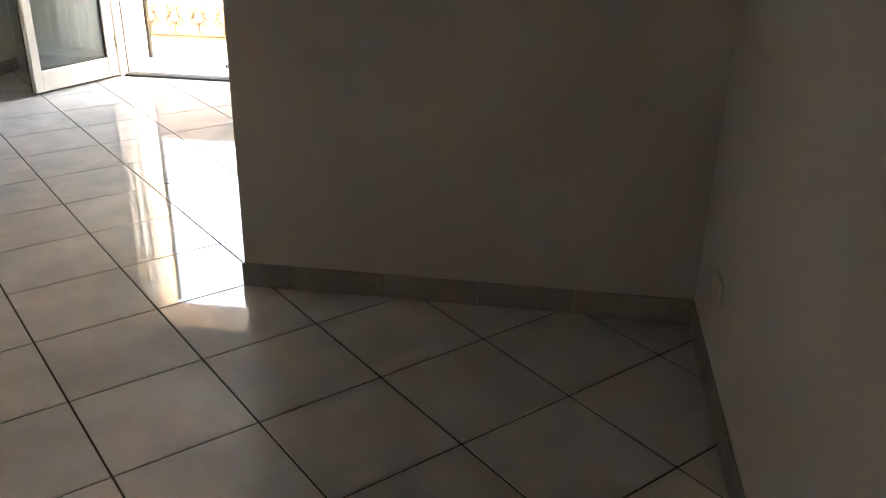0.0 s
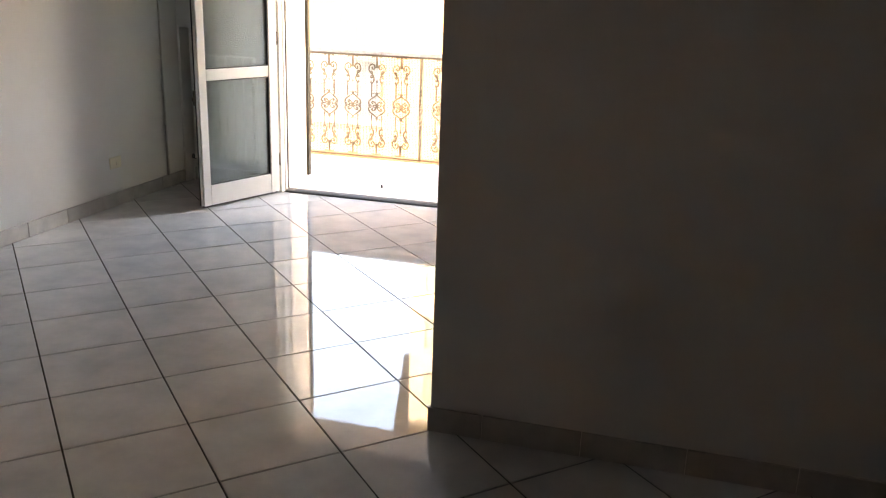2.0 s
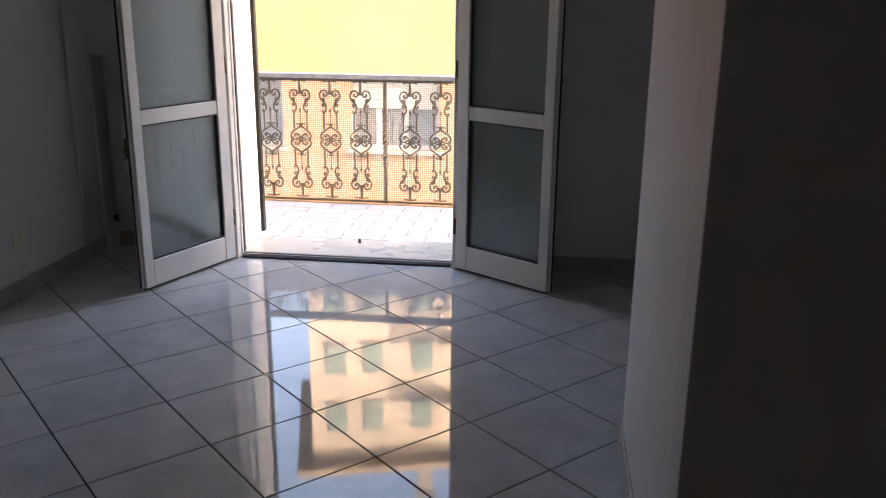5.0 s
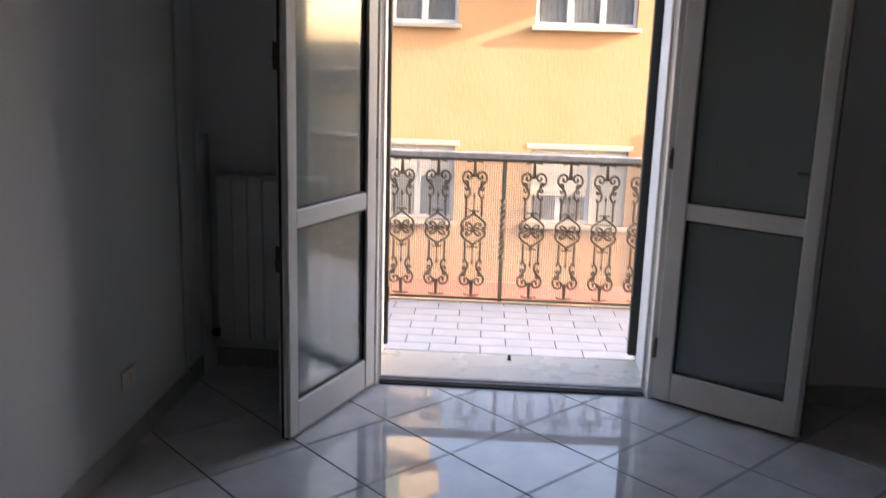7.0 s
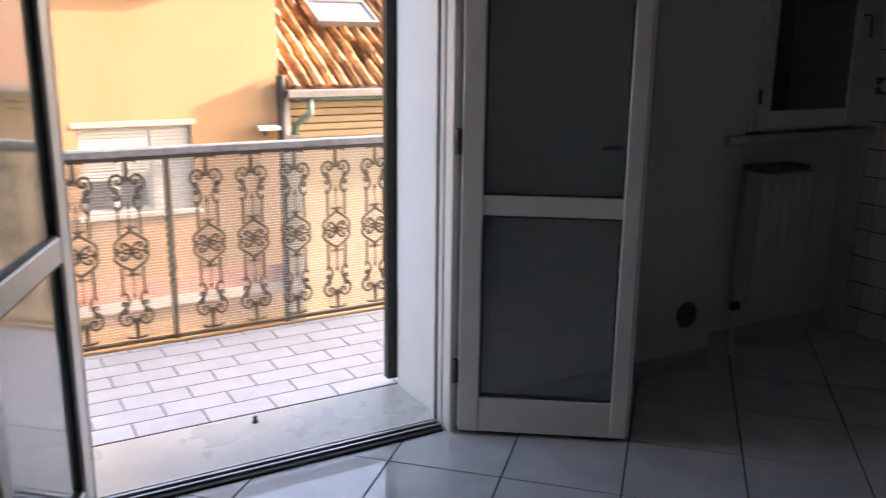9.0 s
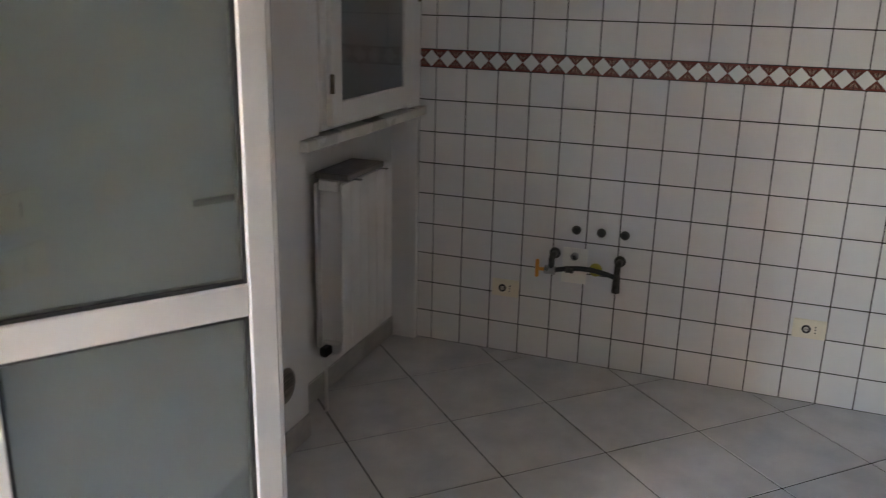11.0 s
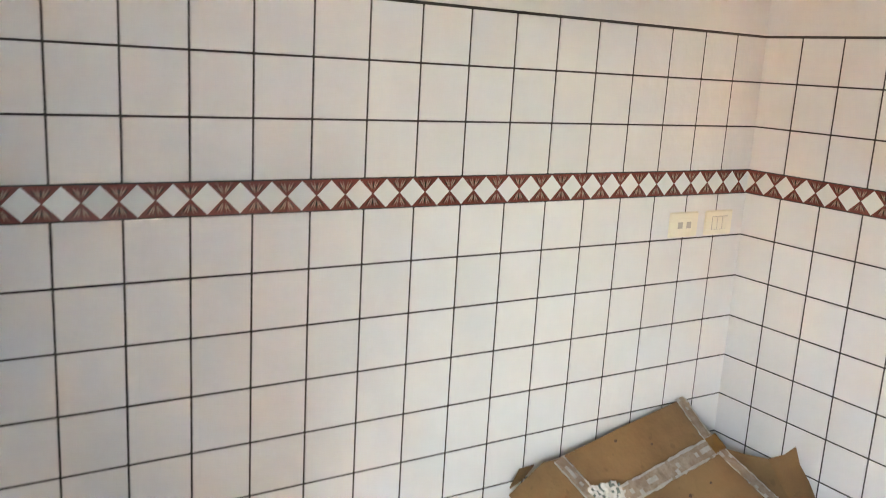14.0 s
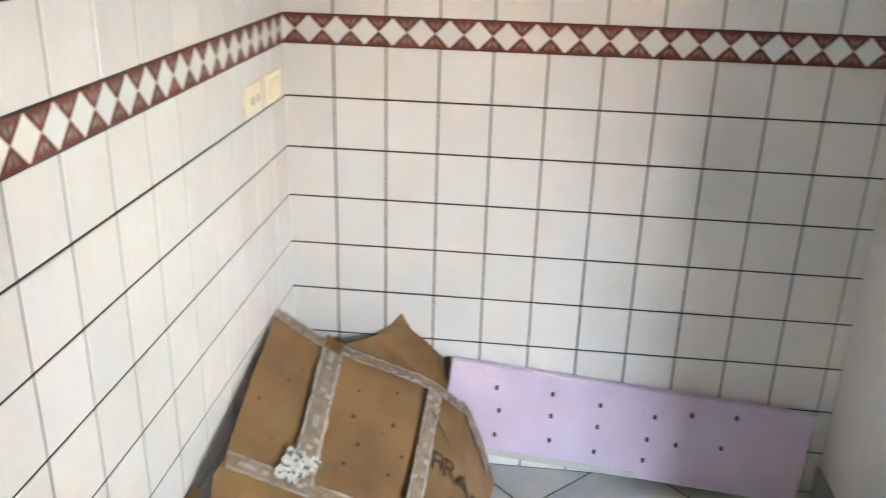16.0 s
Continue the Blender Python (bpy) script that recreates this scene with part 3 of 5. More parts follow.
# ---- pipes for the sink ----
for y in (-0.554, -0.668, -0.774):
    p = thing("pipe_stub", "capped dark pipe stub set in the wall tiles", "pipe", (-0.008, y, 0.655), -90, group="capped pipe stubs")
    part("socket_ring", disc((0, 0, 0), (0, -1, 0), 0.021, 0.010, 14, 0.003), PIPE, p, smooth=False)
    part("cap", disc((0, -0.010, 0), (0, -1, 0), 0.014, 0.006, 8, 0.002), SLOT, p)
plate = thing("access_plate", "cream plastic plate on the wall tiles with a chrome stub", "cover plate", (-0.008, -0.556, 0.485), -90)
part("board", box((-0.058, -0.006, -0.085), (0.058, 0, 0.085), 0.002), CREAM_PLASTIC, plate)
part("stub", disc((0, -0.006, 0.047), (0, -1, 0), 0.018, 0.022, 14, 0.004), CHROME, plate, "chrome pipe stub")
part("hole", disc((0, -0.028, 0.047), (0, -1, 0), 0.010, 0.001, 12), SLOT, plate)
gas = thing("gas_tap", "dark gas hose with an orange tap between two wall pipes", "gas tap", (-0.008, 0, 0))
for y, z in ((-0.462, 0.535), (-0.762, 0.532)):
    part("wall_flange", disc((0, y, z), (-1, 0, 0), 0.026, 0.012, 16, 0.004), PIPE, gas)
    part("elbow", tube([(0, y, z), (-0.055, y, z), (-0.068, y, z - 0.012), (-0.07, y, z - 0.055)], 0.014, 10), PIPE, gas, smooth=True)
part("nut", disc((-0.07, -0.432, 0.470), (0, -1, 0), 0.021, 0.05, 6), CHROME, gas)
part("hose", tube([(-0.07, -0.48 - 0.28 * u, 0.474 + 0.022 * math.sin(u * math.pi)) for u in np.linspace(0, 1, 10)], 0.012, 8), BLACK, gas, "black rubber gas hose", True)
part("clamp", disc((-0.07, -0.53, 0.484), (0, -1, 0), 0.016, 0.035, 10), PIPE, gas)
part("drop_pipe", tube([(-0.07, -0.762, 0.485), (-0.07, -0.762, 0.405)], [0.015, 0.019], 8), PIPE, gas)
part("tap_handle", boxes([((-0.077, -0.405, 0.43), (-0.062, -0.388, 0.515)), ((-0.075, -0.432, 0.462), (-0.064, -0.405, 0.478))], 0.004), ORANGE_TAP, gas, "orange tap handle")
cap = thing("wall_plug", "yellow-green plastic plug on the wall tiles", "plug", (-0.008, -0.655, 0.478), -90)
part("cap_body", disc((0, 0, 0), (0, -1, 0), 0.03, 0.02, 16, 0.008), YELLOW, cap)

# ---- carton heap in the kitchen corner ----
def sheet(name, outline, thickness, mat, parent):
    """A board of a given outline of points in space, given some thickness."""
    bm = bmesh.new()
    vs = [bm.verts.new(p) for p in outline]
    f = bm.faces.new(vs)
    f.normal_update()
    if f.normal.z < 0:
        bmesh.ops.reverse_faces(bm, faces=[f])
        f.normal_update()
    n = f.normal.copy()
    r = bmesh.ops.extrude_face_region(bm, geom=[f])
    bmesh.ops.translate(bm, vec=-n * thickness, verts=[v for v in r["geom"] if isinstance(v, bmesh.types.BMVert)])
    bmesh.ops.recalc_face_normals(bm, faces=bm.faces[:])
    return part(name, bm, mat, parent)


O3, U3, V3 = Vector((-0.02, -2.79, 0.615)), Vector((-0.08, 0.82, -0.13)), Vector((-0.57, -0.07, -0.44))


def on_board(u, v, up=0.0):
    """A place on the cardboard: u along the wall from its top corner, v down into the room."""
    n = U3.cross(V3).normalized()
    n = n if n.z > 0 else -n
    rise = max(0.0, min(1.0, (v - 0.15) / 0.6))
    rise = 0.095 * rise * rise * (3 - 2 * rise) * max(0.0, min(1.0, 1 - u / 0.6))
    fall = max(0.0, v - 0.87) * max(0.0, min(1.0, 1.5 - u / 0.35))
    return O3 + U3 * u + V3 * v + n * (up + rise) - Vector((-0.25, 0.10, 1.0)) * fall * 0.75


heap = thing("cardboard", "large opened brown cardboard carton with torn clear tape", "cardboard")


def warped(outline, sag):
    """A board over an outline on the slope, cut into small cells so that it can sag and curl."""
    bm = bmesh.new()
    vs = [bm.verts.new((u, v, 0)) for u, v in outline]
    bm.faces.new(vs)
    for k in range(1, 12):
        for axis in (0, 1):
            geom = bm.verts[:] + bm.edges[:] + bm.faces[:]
            co = [0, 0, 0]
            co[axis] = -0.1 + k * (0.11 if axis == 0 else 0.12)
            no = (1, 0, 0) if axis == 0 else (0, 1, 0)
            bmesh.ops.bisect_plane(bm, geom=geom, plane_co=co, plane_no=no)
    for v in bm.verts:
        u, w = v.co.x, v.co.y
        up = -sag * math.sin(max(0, min(1, u)) * math.pi) * math.sin(max(0, min(1, w)) * math.pi) + 0.006 * noise.noise((u * 5, w * 5, 3))
        v.co = on_board(u, w, up)
    top = bm.faces[:]
    for f in top:
        f.normal_update()
    if sum(f.normal.z for f in top) < 0:
        bmesh.ops.reverse_faces(bm, faces=top)
    r = bmesh.ops.extrude_face_region(bm, geom=top)
    low_ = [v for v in r["geom"] if isinstance(v, bmesh.types.BMVert)]
    bmesh.ops.translate(bm, vec=(0.002, 0, -0.006), verts=low_)
    bmesh.ops.recalc_face_normals(bm, faces=bm.faces[:])
    return bm


part("board", warped([(0, 0), (0.36, -0.015), (0.74, -0.02), (0.80, -0.035), (1.0, 0.02), (0.965, 0.16), (0.90, 0.36), (0.835, 0.515), (0.76, 0.535), (0.70, 0.50), (0.62, 0.57),
                      (0.555, 0.67), (0.53, 0.95), (0.47, 1.27), (0.2, 1.32), (0.05, 1.22), (-0.07, 1.05), (-0.05, 0.92), (0.0, 0.82), (-0.02, 0.5)], 0.012), CARD, heap)
sheet("flap", [(-0.16, -2.83, 0.484), (-0.22, -2.90, 0.468), (-0.27, -2.965, 0.458), (-0.315, -2.985, 0.490), (-0.352, -2.988, 0.535), (-0.385, -2.975, 0.487), (-0.44, -2.955, 0.455), (-0.492, -2.925, 0.425), (-0.515, -2.88, 0.315), (-0.50, -2.80, 0.205), (-0.30, -2.78, 0.335)], 0.005, CARD, heap)
sheet("flap", [on_board(*p) for p in ((0.90, -0.02, -0.02), (0.97, -0.01, -0.02), (0.86, -0.075, -0.06), (0.80, -0.06, -0.05))], 0.005, CARD, heap)


def lettering(text, u, v, cap):
    """Stamped letters on the board that run down the slope."""
    cu = bpy.data.curves.new("print", "FONT")
    cu.body, cu.size = text, cap / 0.7
    tmp = bpy.data.objects.new("print", cu)
    me = bpy.data.meshes.new_from_object(tmp)
    bpy.data.objects.remove(tmp)
    for p in me.vertices:
        p.co = on_board(u - p.co.y / U3.length, v + p.co.x / V3.length, 0.0085)
    me.name = "print"
    me.materials.clear()
    me.materials.append(INK)
    ob = new("lettering", me)
    ob.parent = heap
    return tagged(ob, "dark stamped lettering")


lettering("FRAG", 0.34, 0.735, 0.062)
lettering("18", 0.85, 0.235, 0.035)


def blotch(u, v, r, seed):
    """A dark greasy stain with an uneven rim, lying on the board."""
    bm = bmesh.new()
    rr = random.Random(seed)
    ring = [(u + r / U3.length * rr.uniform(0.6, 1.1) * math.cos(k * math.tau / 12), v + r / V3.length * rr.uniform(0.6, 1.1) * math.sin(k * math.tau / 12)) for k in range(12)]
    lo_ = [bm.verts.new(on_board(*q, 0.0035)) for q in ring]
    hi_ = [bm.verts.new(on_board(*q, 0.0065)) for q in ring]
    bm.faces.new(hi_)
    for k in range(12):
        bm.faces.new((lo_[k], lo_[(k + 1) % 12], hi_[(k + 1) % 12], hi_[k]))
    bmesh.ops.recalc_face_normals(bm, faces=bm.faces[:])
    part("stain", bm, STAIN, heap, "dark brown stain")


for k, (u, v, r) in enumerate(((0.854, 0.45, 0.017), (0.90, 0.30, 0.007), (0.80, 0.21, 0.007), (0.94, 0.13, 0.009), (0.80, 0.36, 0.005), (0.40, 0.44, 0.008), (0.30, 0.40, 0.006), (0.26, 0.56, 0.007),
                               (0.18, 0.40, 0.005), (0.45, 0.58, 0.006), (0.36, 0.62, 0.005), (0.50, 0.40, 0.005), (0.70, 0.06, 0.008), (0.45, 0.03, 0.006), (0.12, 0.55, 0.005), (0.30, 0.12, 0.005))):
    blotch(u, v, r, 40 + k)
# Thin dark line laid over the cross tape, tapering at both ends.
part("tear", tube([on_board(0.09 + 0.02 * k, 0.655 + 0.026 * k, 0.009) for k in range(7)], [0.001, 0.0022, 0.003, 0.0026, 0.002, 0.0015, 0.001], 5), PAPER_DARK, heap, "thin dark line across the tape")


def tape(points, width, mats=None, label="strip of crumpled clear packing tape"):
    """A ribbon with whitish edges and a clearer middle."""
    bm = bmesh.new()
    rows = []
    pts = [Vector(p) for p in points]
    rng = random.Random(len(points))
    nrm = U3.cross(V3).normalized()
    for i, p in enumerate(pts):
        d = (pts[min(i + 1, len(pts) - 1)] - pts[max(i - 1, 0)]).normalized()
        s = d.cross(nrm).normalized() * width / 2
        j = [e * (1 + rng.uniform(-0.07, 0.07)) for e in (1, 0.74, 0.25, -0.25, -0.74, -1)]
        rows.append([bm.verts.new(p + s * e + Vector((0, 0, rng.uniform(-0.0006, 0.0016)))) for e in j])
    for a, b in zip(rows, rows[1:]):
        for q in range(5):
            f = bm.faces.new((a[q], a[q + 1], b[q + 1], b[q]))
            f.material_index = 1 if q in (0, 4) and rng.random() < 0.9 or rng.random() < 0.12 else 0
    bmesh.ops.solidify(bm, geom=bm.faces[:], thickness=0.0012)
    bmesh.ops.recalc_face_normals(bm, faces=bm.faces[:])
    return part("tape", bm, mats or [TAPE, TAPE_EDGE], heap, label)


def run(a, b, n=14, up=0.003):
    return [on_board(a[0] + (b[0] - a[0]) * i / n, a[1] + (b[1] - a[1]) * i / n, up + 0.0012 * math.sin(i * 2.1)) for i in range(n + 1)]


tape(run((0.025, -0.01), (0.025, 0.24), 14, up=0.006), 0.045)
tape(run((0.02, 0.30), (0.02, 0.62), 18, up=0.006), 0.046)
tape(run((0.02, 0.60), (0.03, 1.06), 22, up=0.009), 0.046)
tape(run((0.02, 0.265), (0.66, 0.255), 34, up=0.008), 0.068)
tape(run((0.735, -0.015), (0.575, 0.72), 34, up=0.006), 0.05)
tape(run((0.03, 0.705), (0.58, 0.70), 30, up=0.010), 0.05)
tape(run((0.565, 0.70), (0.50, 1.1), 18, up=0.006), 0.05)
tape(run((-0.012, 0.262), (0.055, 0.262), 5, up=0.0115), 0.06, [KRAFT_TAPE, KRAFT_TAPE], "short strip of brown paper tape")
# Torn silvery crumple where two strips cross.
bm = bmesh.new()
grid = [[bm.verts.new(on_board(0.55 + 0.012 * i + 0.004 * math.sin(j * 1.3), 0.185 + 0.0125 * j - 0.003 * i + 0.004 * math.sin(i * 1.7), 0.0125 + 0.006 * noise.noise((i * 0.9, j * 0.8, 7)))) for j in range(12)] for i in range(13)]
for i in range(12):
    for j in range(11):
        if j < 11 - i * 0.5 + 1.4 * noise.noise((i * 0.7, j * 0.6, 2)) and i > 1.5 * noise.noise((j * 0.6, 4, 1)):
            f = bm.faces.new((grid[i][j], grid[i + 1][j], grid[i + 1][j + 1], grid[i][j + 1]))
            f.material_index = 1 if noise.noise((i * 0.8, j * 0.8, 11)) > 0.22 else 0
bmesh.ops.delete(bm, geom=[v for v in bm.verts if not v.link_faces], context="VERTS")
bmesh.ops.solidify(bm, geom=bm.faces[:], thickness=0.0012)
part("torn_tape", bm, [TAPE_EDGE, DIRTY_TAPE], heap, "torn silvery crumple of packing tape")

red_box = thing("carton", "maroon printed carton on the tile floor under the cardboard", "carton", (-0.30, -2.28, 0))
part("body", box((-0.26, -0.24, 0.0), (0.235, 0.165, 0.125), 0.003), MAROON, red_box)
part("lid", box((-0.262, -0.243, 0.126), (0.238, 0.168, 0.185), 0.004), KRAFT, red_box, "faded beige carton lid")
for lo, hi in (((-0.2625, -0.11, 0.03), (-0.2605, 0.02, 0.05)), ((-0.2625, -0.13, 0.075), (-0.2605, -0.02, 0.088)), ((-0.16, 0.1655, 0.05), (-0.02, 0.1675, 0.062)), ((-0.16, 0.1655, 0.08), (0.06, 0.1675, 0.088))):
    part("print_bar", box(lo, hi), PRINT_PALE, red_box, "faded pale print")
for lo, hi in (((-0.20, 0.02, 0.1852), (-0.10, 0.035, 0.1862)), ((-0.20, 0.06, 0.1852), (-0.06, 0.072, 0.1862)), ((-0.20, 0.10, 0.1852), (-0.14, 0.125, 0.1862))):
    part("print_bar", box(lo, hi), INK, red_box, "faded dark print")
for k in range(6):
    m_ = thing("magazine", "old glossy magazine in a stack on the carton", "magazine", (-0.405 + 0.016 * k + 0.012 * (k % 2), -2.345 - 0.008 * k, 0.187 + 0.0116 * k), 3 * k - 10 + 4 * (k % 3), group="stack of magazines")
    part("page_block", box((-0.10, -0.13, 0), (0.10, 0.13, 0.0085 if k % 2 else 0.006), 0.001), PAPER, m_)
    part("cover", box((-0.102, -0.132, 0.0085 if k % 2 else 0.006), (0.102, 0.132, 0.0105)), PAPER if k % 2 else PAPER_DARK, m_)

panel = thing("foam_panel", "lilac foam board with rows of dark holes leaning on the tiles", "foam board")
PM = Matrix.Translation((-0.488, -2.945, 0.102)) @ Matrix.Rotation(radians(-5.2), 4, "Y") @ Matrix.Rotation(radians(7), 4, "X")
bm = bmesh.new()
add_box(bm, (-1.125, 0, 0.0), (0, 0.03, 0.305), 0.004, m=PM)
part("board", bm, FOAM, panel)
bm = bmesh.new()
add_box(bm, (-0.62, 0.0302, 0.002), (-0.01, 0.034, 0.022), m=PM)
part("edge", bm, FOAM_EDGE, panel, "pale broken lower edge")
bm = bmesh.new()
add_box(bm, (-0.10, 0.0, -0.11), (-0.02, 0.028, 0.0), 0.004, m=PM)
part("foot", bm, FOAM_EDGE, panel)
HOLES = ((-0.153, 0.233), (-0.171, 0.158), (-0.169, 0.073), (-0.328, 0.241), (-0.334, 0.167), (-0.342, 0.084), (-0.479, 0.229), (-0.482, 0.155), (-0.486, 0.07),
         (-0.65, 0.219), (-0.64, 0.14), (-0.64, 0.068), (-0.76, 0.243), (-0.73, 0.137), (-0.893, 0.259), (-0.868, 0.151))
for x, z in HOLES:
    bm = bmesh.new()
    add_tube(bm, [PM @ Vector((x, 0.029, z)), PM @ Vector((x, 0.0309, z))], 0.0095, 10, flat=0.65)
    bmesh.ops.recalc_face_normals(bm, faces=bm.faces[:])
    part("hole", bm, FOAM_HOLE, panel)

# ---- balcony ----
YR = 1.86
BX0, BX1 = -7.2, -0.4
balcony = tagged(part("balcony_floor", box((BX0, YO, -0.2), (BX1, 1.79, 0.002)), BALC_GROUT), "white tiled balcony floor with dark joints", "balcony", kind="structure")
tagged(part("balcony_edge", box((BX0, 1.79, -0.2), (BX1, 1.82, 0.012), 0.003), OCHRE), "ochre painted balcony edge", "balcony", kind="structure")


def scroll(cx, cz, r0, r1, a0, a1, n=16):
    """Points of a spiral, radius r0 to r1, from angle a0 to a1 in degrees."""
    return [(cx + (r0 + (r1 - r0) * i / n) * math.cos(radians(a0 + (a1 - a0) * i / n)), 0.0, cz + (r0 + (r1 - r0) * i / n) * math.sin(radians(a0 + (a1 - a0) * i / n))) for i in range(n + 1)]


def ornament():
    """One cast scrollwork baluster, 0.98 m high, mirrored to both sides and to both ends."""
    o = thing("scroll_baluster", "bronze-brown wrought scrollwork baluster of the balcony railing", "baluster", group="scrollwork balusters")
    mid, r = 0.505, 0.0074
    for up in (1, -1):
        z = lambda h: mid + up * h
        bm = bmesh.new()
        add_tube(bm, [(0, 0, z(0.478)), (0, 0, z(0.465)), (0, 0, z(0.40)), (0, 0, z(0.372)), (0, 0, z(0.366))], [0.011, 0.009, 0.012, 0.021, 0.014], 8, flat=0.6)
        bmesh.ops.recalc_face_normals(bm, faces=bm.faces[:])
        part("neck", bm, IRON, o)
        part("end_plate", tube([(-0.052, 0, z(0.462)), (-0.046, 0, z(0.473)), (0, 0, z(0.478)), (0.046, 0, z(0.473)), (0.052, 0, z(0.462))], 0.0065, 6), IRON, o)
    for up in (1, -1):
        for s in (1, -1):
            fl = lambda pts: [(s * x, 0.0, mid + up * zz) for x, zz in pts]
            curl = [(x, zz) for x, _, zz in scroll(0.040, 0.368, 0.008, 0.019, 70, -200, 12)]
            part("scroll", tube(fl(curl + [(0.027, 0.394), (0.047, 0.403), (0.069, 0.395), (0.083, 0.370), (0.083, 0.346), (0.072, 0.326), (0.055, 0.311), (0.045, 0.298), (0.043, 0.284), (0.052, 0.273), (0.063, 0.277), (0.064, 0.289), (0.055, 0.292)]), r, 6), IRON, o, smooth=True)
            part("scroll", tube(fl([(0.058, 0.318), (0.066, 0.324), (0.063, 0.335), (0.051, 0.334), (0.045, 0.320), (0.047, 0.306), (0.036, 0.288), (0.029, 0.262), (0.034, 0.240), (0.047, 0.223), (0.060, 0.222), (0.064, 0.232), (0.056, 0.238)]), r, 6), IRON, o, smooth=True)
            part("side_bar", tube(fl([(0.053, 0.220), (0.054, 0.086)]), r * 0.95, 6), IRON, o)
            part("diagonal", tube(fl([(0.0, 0.108), (0.030, 0.088), (0.060, 0.067), (0.079, 0.048), (0.085, 0.029), (0.079, 0.013), (0.068, 0.012), (0.066, 0.021)]), r, 6), IRON, o, smooth=True)
            part("petal", tube(fl([(0.004, 0.006), (0.007, 0.020), (0.018, 0.035), (0.034, 0.045), (0.048, 0.044), (0.053, 0.033), (0.046, 0.024), (0.037, 0.029)]), r, 6), IRON, o, smooth=True)
        z = lambda h: mid + up * h
        bm = bmesh.new()
        ring = [(0.0, 0.262), (0.005, 0.25), (0.010, 0.235), (0.004, 0.222), (0.0035, 0.14), (0.006, 0.135), (0.016, 0.128), (0.014, 0.116), (0.008, 0.106), (0.0, 0.096)]
        add_tube(bm, [(0, 0, z(h)) for _, h in ring], [max(a, 0.001) for a, _ in ring], 7)
        bmesh.ops.recalc_face_normals(bm, faces=bm.faces[:])
        part("stem", bm, IRON, o)
        part("leaf", tube([(-0.034, 0, z(0.118)), (-0.030, 0, z(0.131)), (-0.018, 0, z(0.127)), (0, 0, z(0.124)), (0.018, 0, z(0.127)), (0.030, 0, z(0.131)), (0.034, 0, z(0.118))], 0.0048, 5), IRON, o)
    for s in (1, -1):
        part("petal", tube([(s * x, 0.0, mid + zz) for x, zz in ((0.006, 0.0), (0.018, 0.010), (0.032, 0.011), (0.040, 0.0), (0.032, -0.011), (0.018, -0.010))], r * 0.85, 6, True), IRON, o, smooth=True)
    part("rosette", disc((0, 0.008, mid), (0, -1, 0), 0.010, 0.016, 10, 0.004), IRON, o)
    for x0, x1 in ((-0.088, -0.04), (0.04, 0.088)):
        part("cross_bar", box((x0, -0.004, mid - 0.005), (x1, 0.004, mid + 0.005), 0.002), IRON, o)
    return o


first = ornament()
first.matrix_basis = pose(-3.21, YR, 0.01)
xs = [-3.21 + 0.248 * k for k in range(1, 8)] + [-3.615 - 0.250 * k for k in range(0, 8)]
for x in xs:
    copy_thing(first, pose(x, YR, 0.01))
railing = thing("railing", "galvanised flat handrail with twisted iron posts round the balcony", "railing", kind="structure")
part("handrail", box((BX0, YR - 0.026, 1.010), (BX1, YR + 0.026, 1.052), 0.008), RAIL, railing, "weathered grey metal handrail")
part("top_bar", box((BX0, YR - 0.012, 0.990), (BX1, YR + 0.012, 1.010)), IRON, railing)
part("bottom_bar", box((BX0, YR - 0.014, 0.008), (BX1, YR + 0.014, 0.026), 0.003), IRON, railing)
for x in (-5.57, -3.412, -1.30):
    bm = bmesh.new()
    add_box(bm, (x - 0.014, YR - 0.014, -0.19), (x + 0.014, YR + 0.014, 0.30), 0.002)
    add_box(bm, (x - 0.014, YR - 0.014, 0.74), (x + 0.014, YR + 0.014, 0.990), 0.002)
    rings = []
    for k in range(49):
        a = k / 48 * math.tau * 2.5
        rings.append([bm.verts.new((x + 0.0215 * math.cos(a + q * math.pi / 2 + math.pi / 4), YR + 0.0215 * math.sin(a + q * math.pi / 2 + math.pi / 4), 0.30 + 0.44 * k / 48)) for q in range(4)])
    for a, b in zip(rings, rings[1:]):
        for q in range(4):
            bm.faces.new((a[q], a[(q + 1) % 4], b[(q + 1) % 4], b[q]))
    bmesh.ops.recalc_face_normals(bm, faces=bm.faces[:])
    part("post", bm, POST, railing, "twisted square iron post")
# Fine plastic net tied behind the railing.
net = []
faces = []


def strip(x0, z0, x1, z1, y):
    k = len(net)
    net.extend([(x0, y, z0), (x1, y, z0), (x1, y, z1), (x0, y, z1), (x0, y + 0.001, z0), (x1, y + 0.001, z0), (x1, y + 0.001, z1), (x0, y + 0.001, z1)])
    faces.extend([(k, k + 1, k + 2, k + 3), (k + 7, k + 6, k + 5, k + 4), (k, k + 4, k + 5, k + 1), (k + 2, k + 6, k + 7, k + 3), (k + 1, k + 5, k + 6, k + 2), (k, k + 3, k + 7, k + 4)])


x = -5.6
while x < -1.0:
    strip(x, 0.03, x + 0.0044, 0.995, YR + 0.022)
    x += 0.0155
z = 0.035
while z < 0.995:
    strip(-5.6, z, -1.0, z + 0.0044, YR + 0.0232)
    z += 0.0155
me = bpy.data.meshes.new("net")
me.from_pydata(net, [], faces)
me.materials.append(NET)
tagged(new("safety_net", me), "fine pale plastic safety net behind the balcony railing", "net", kind="stuff")

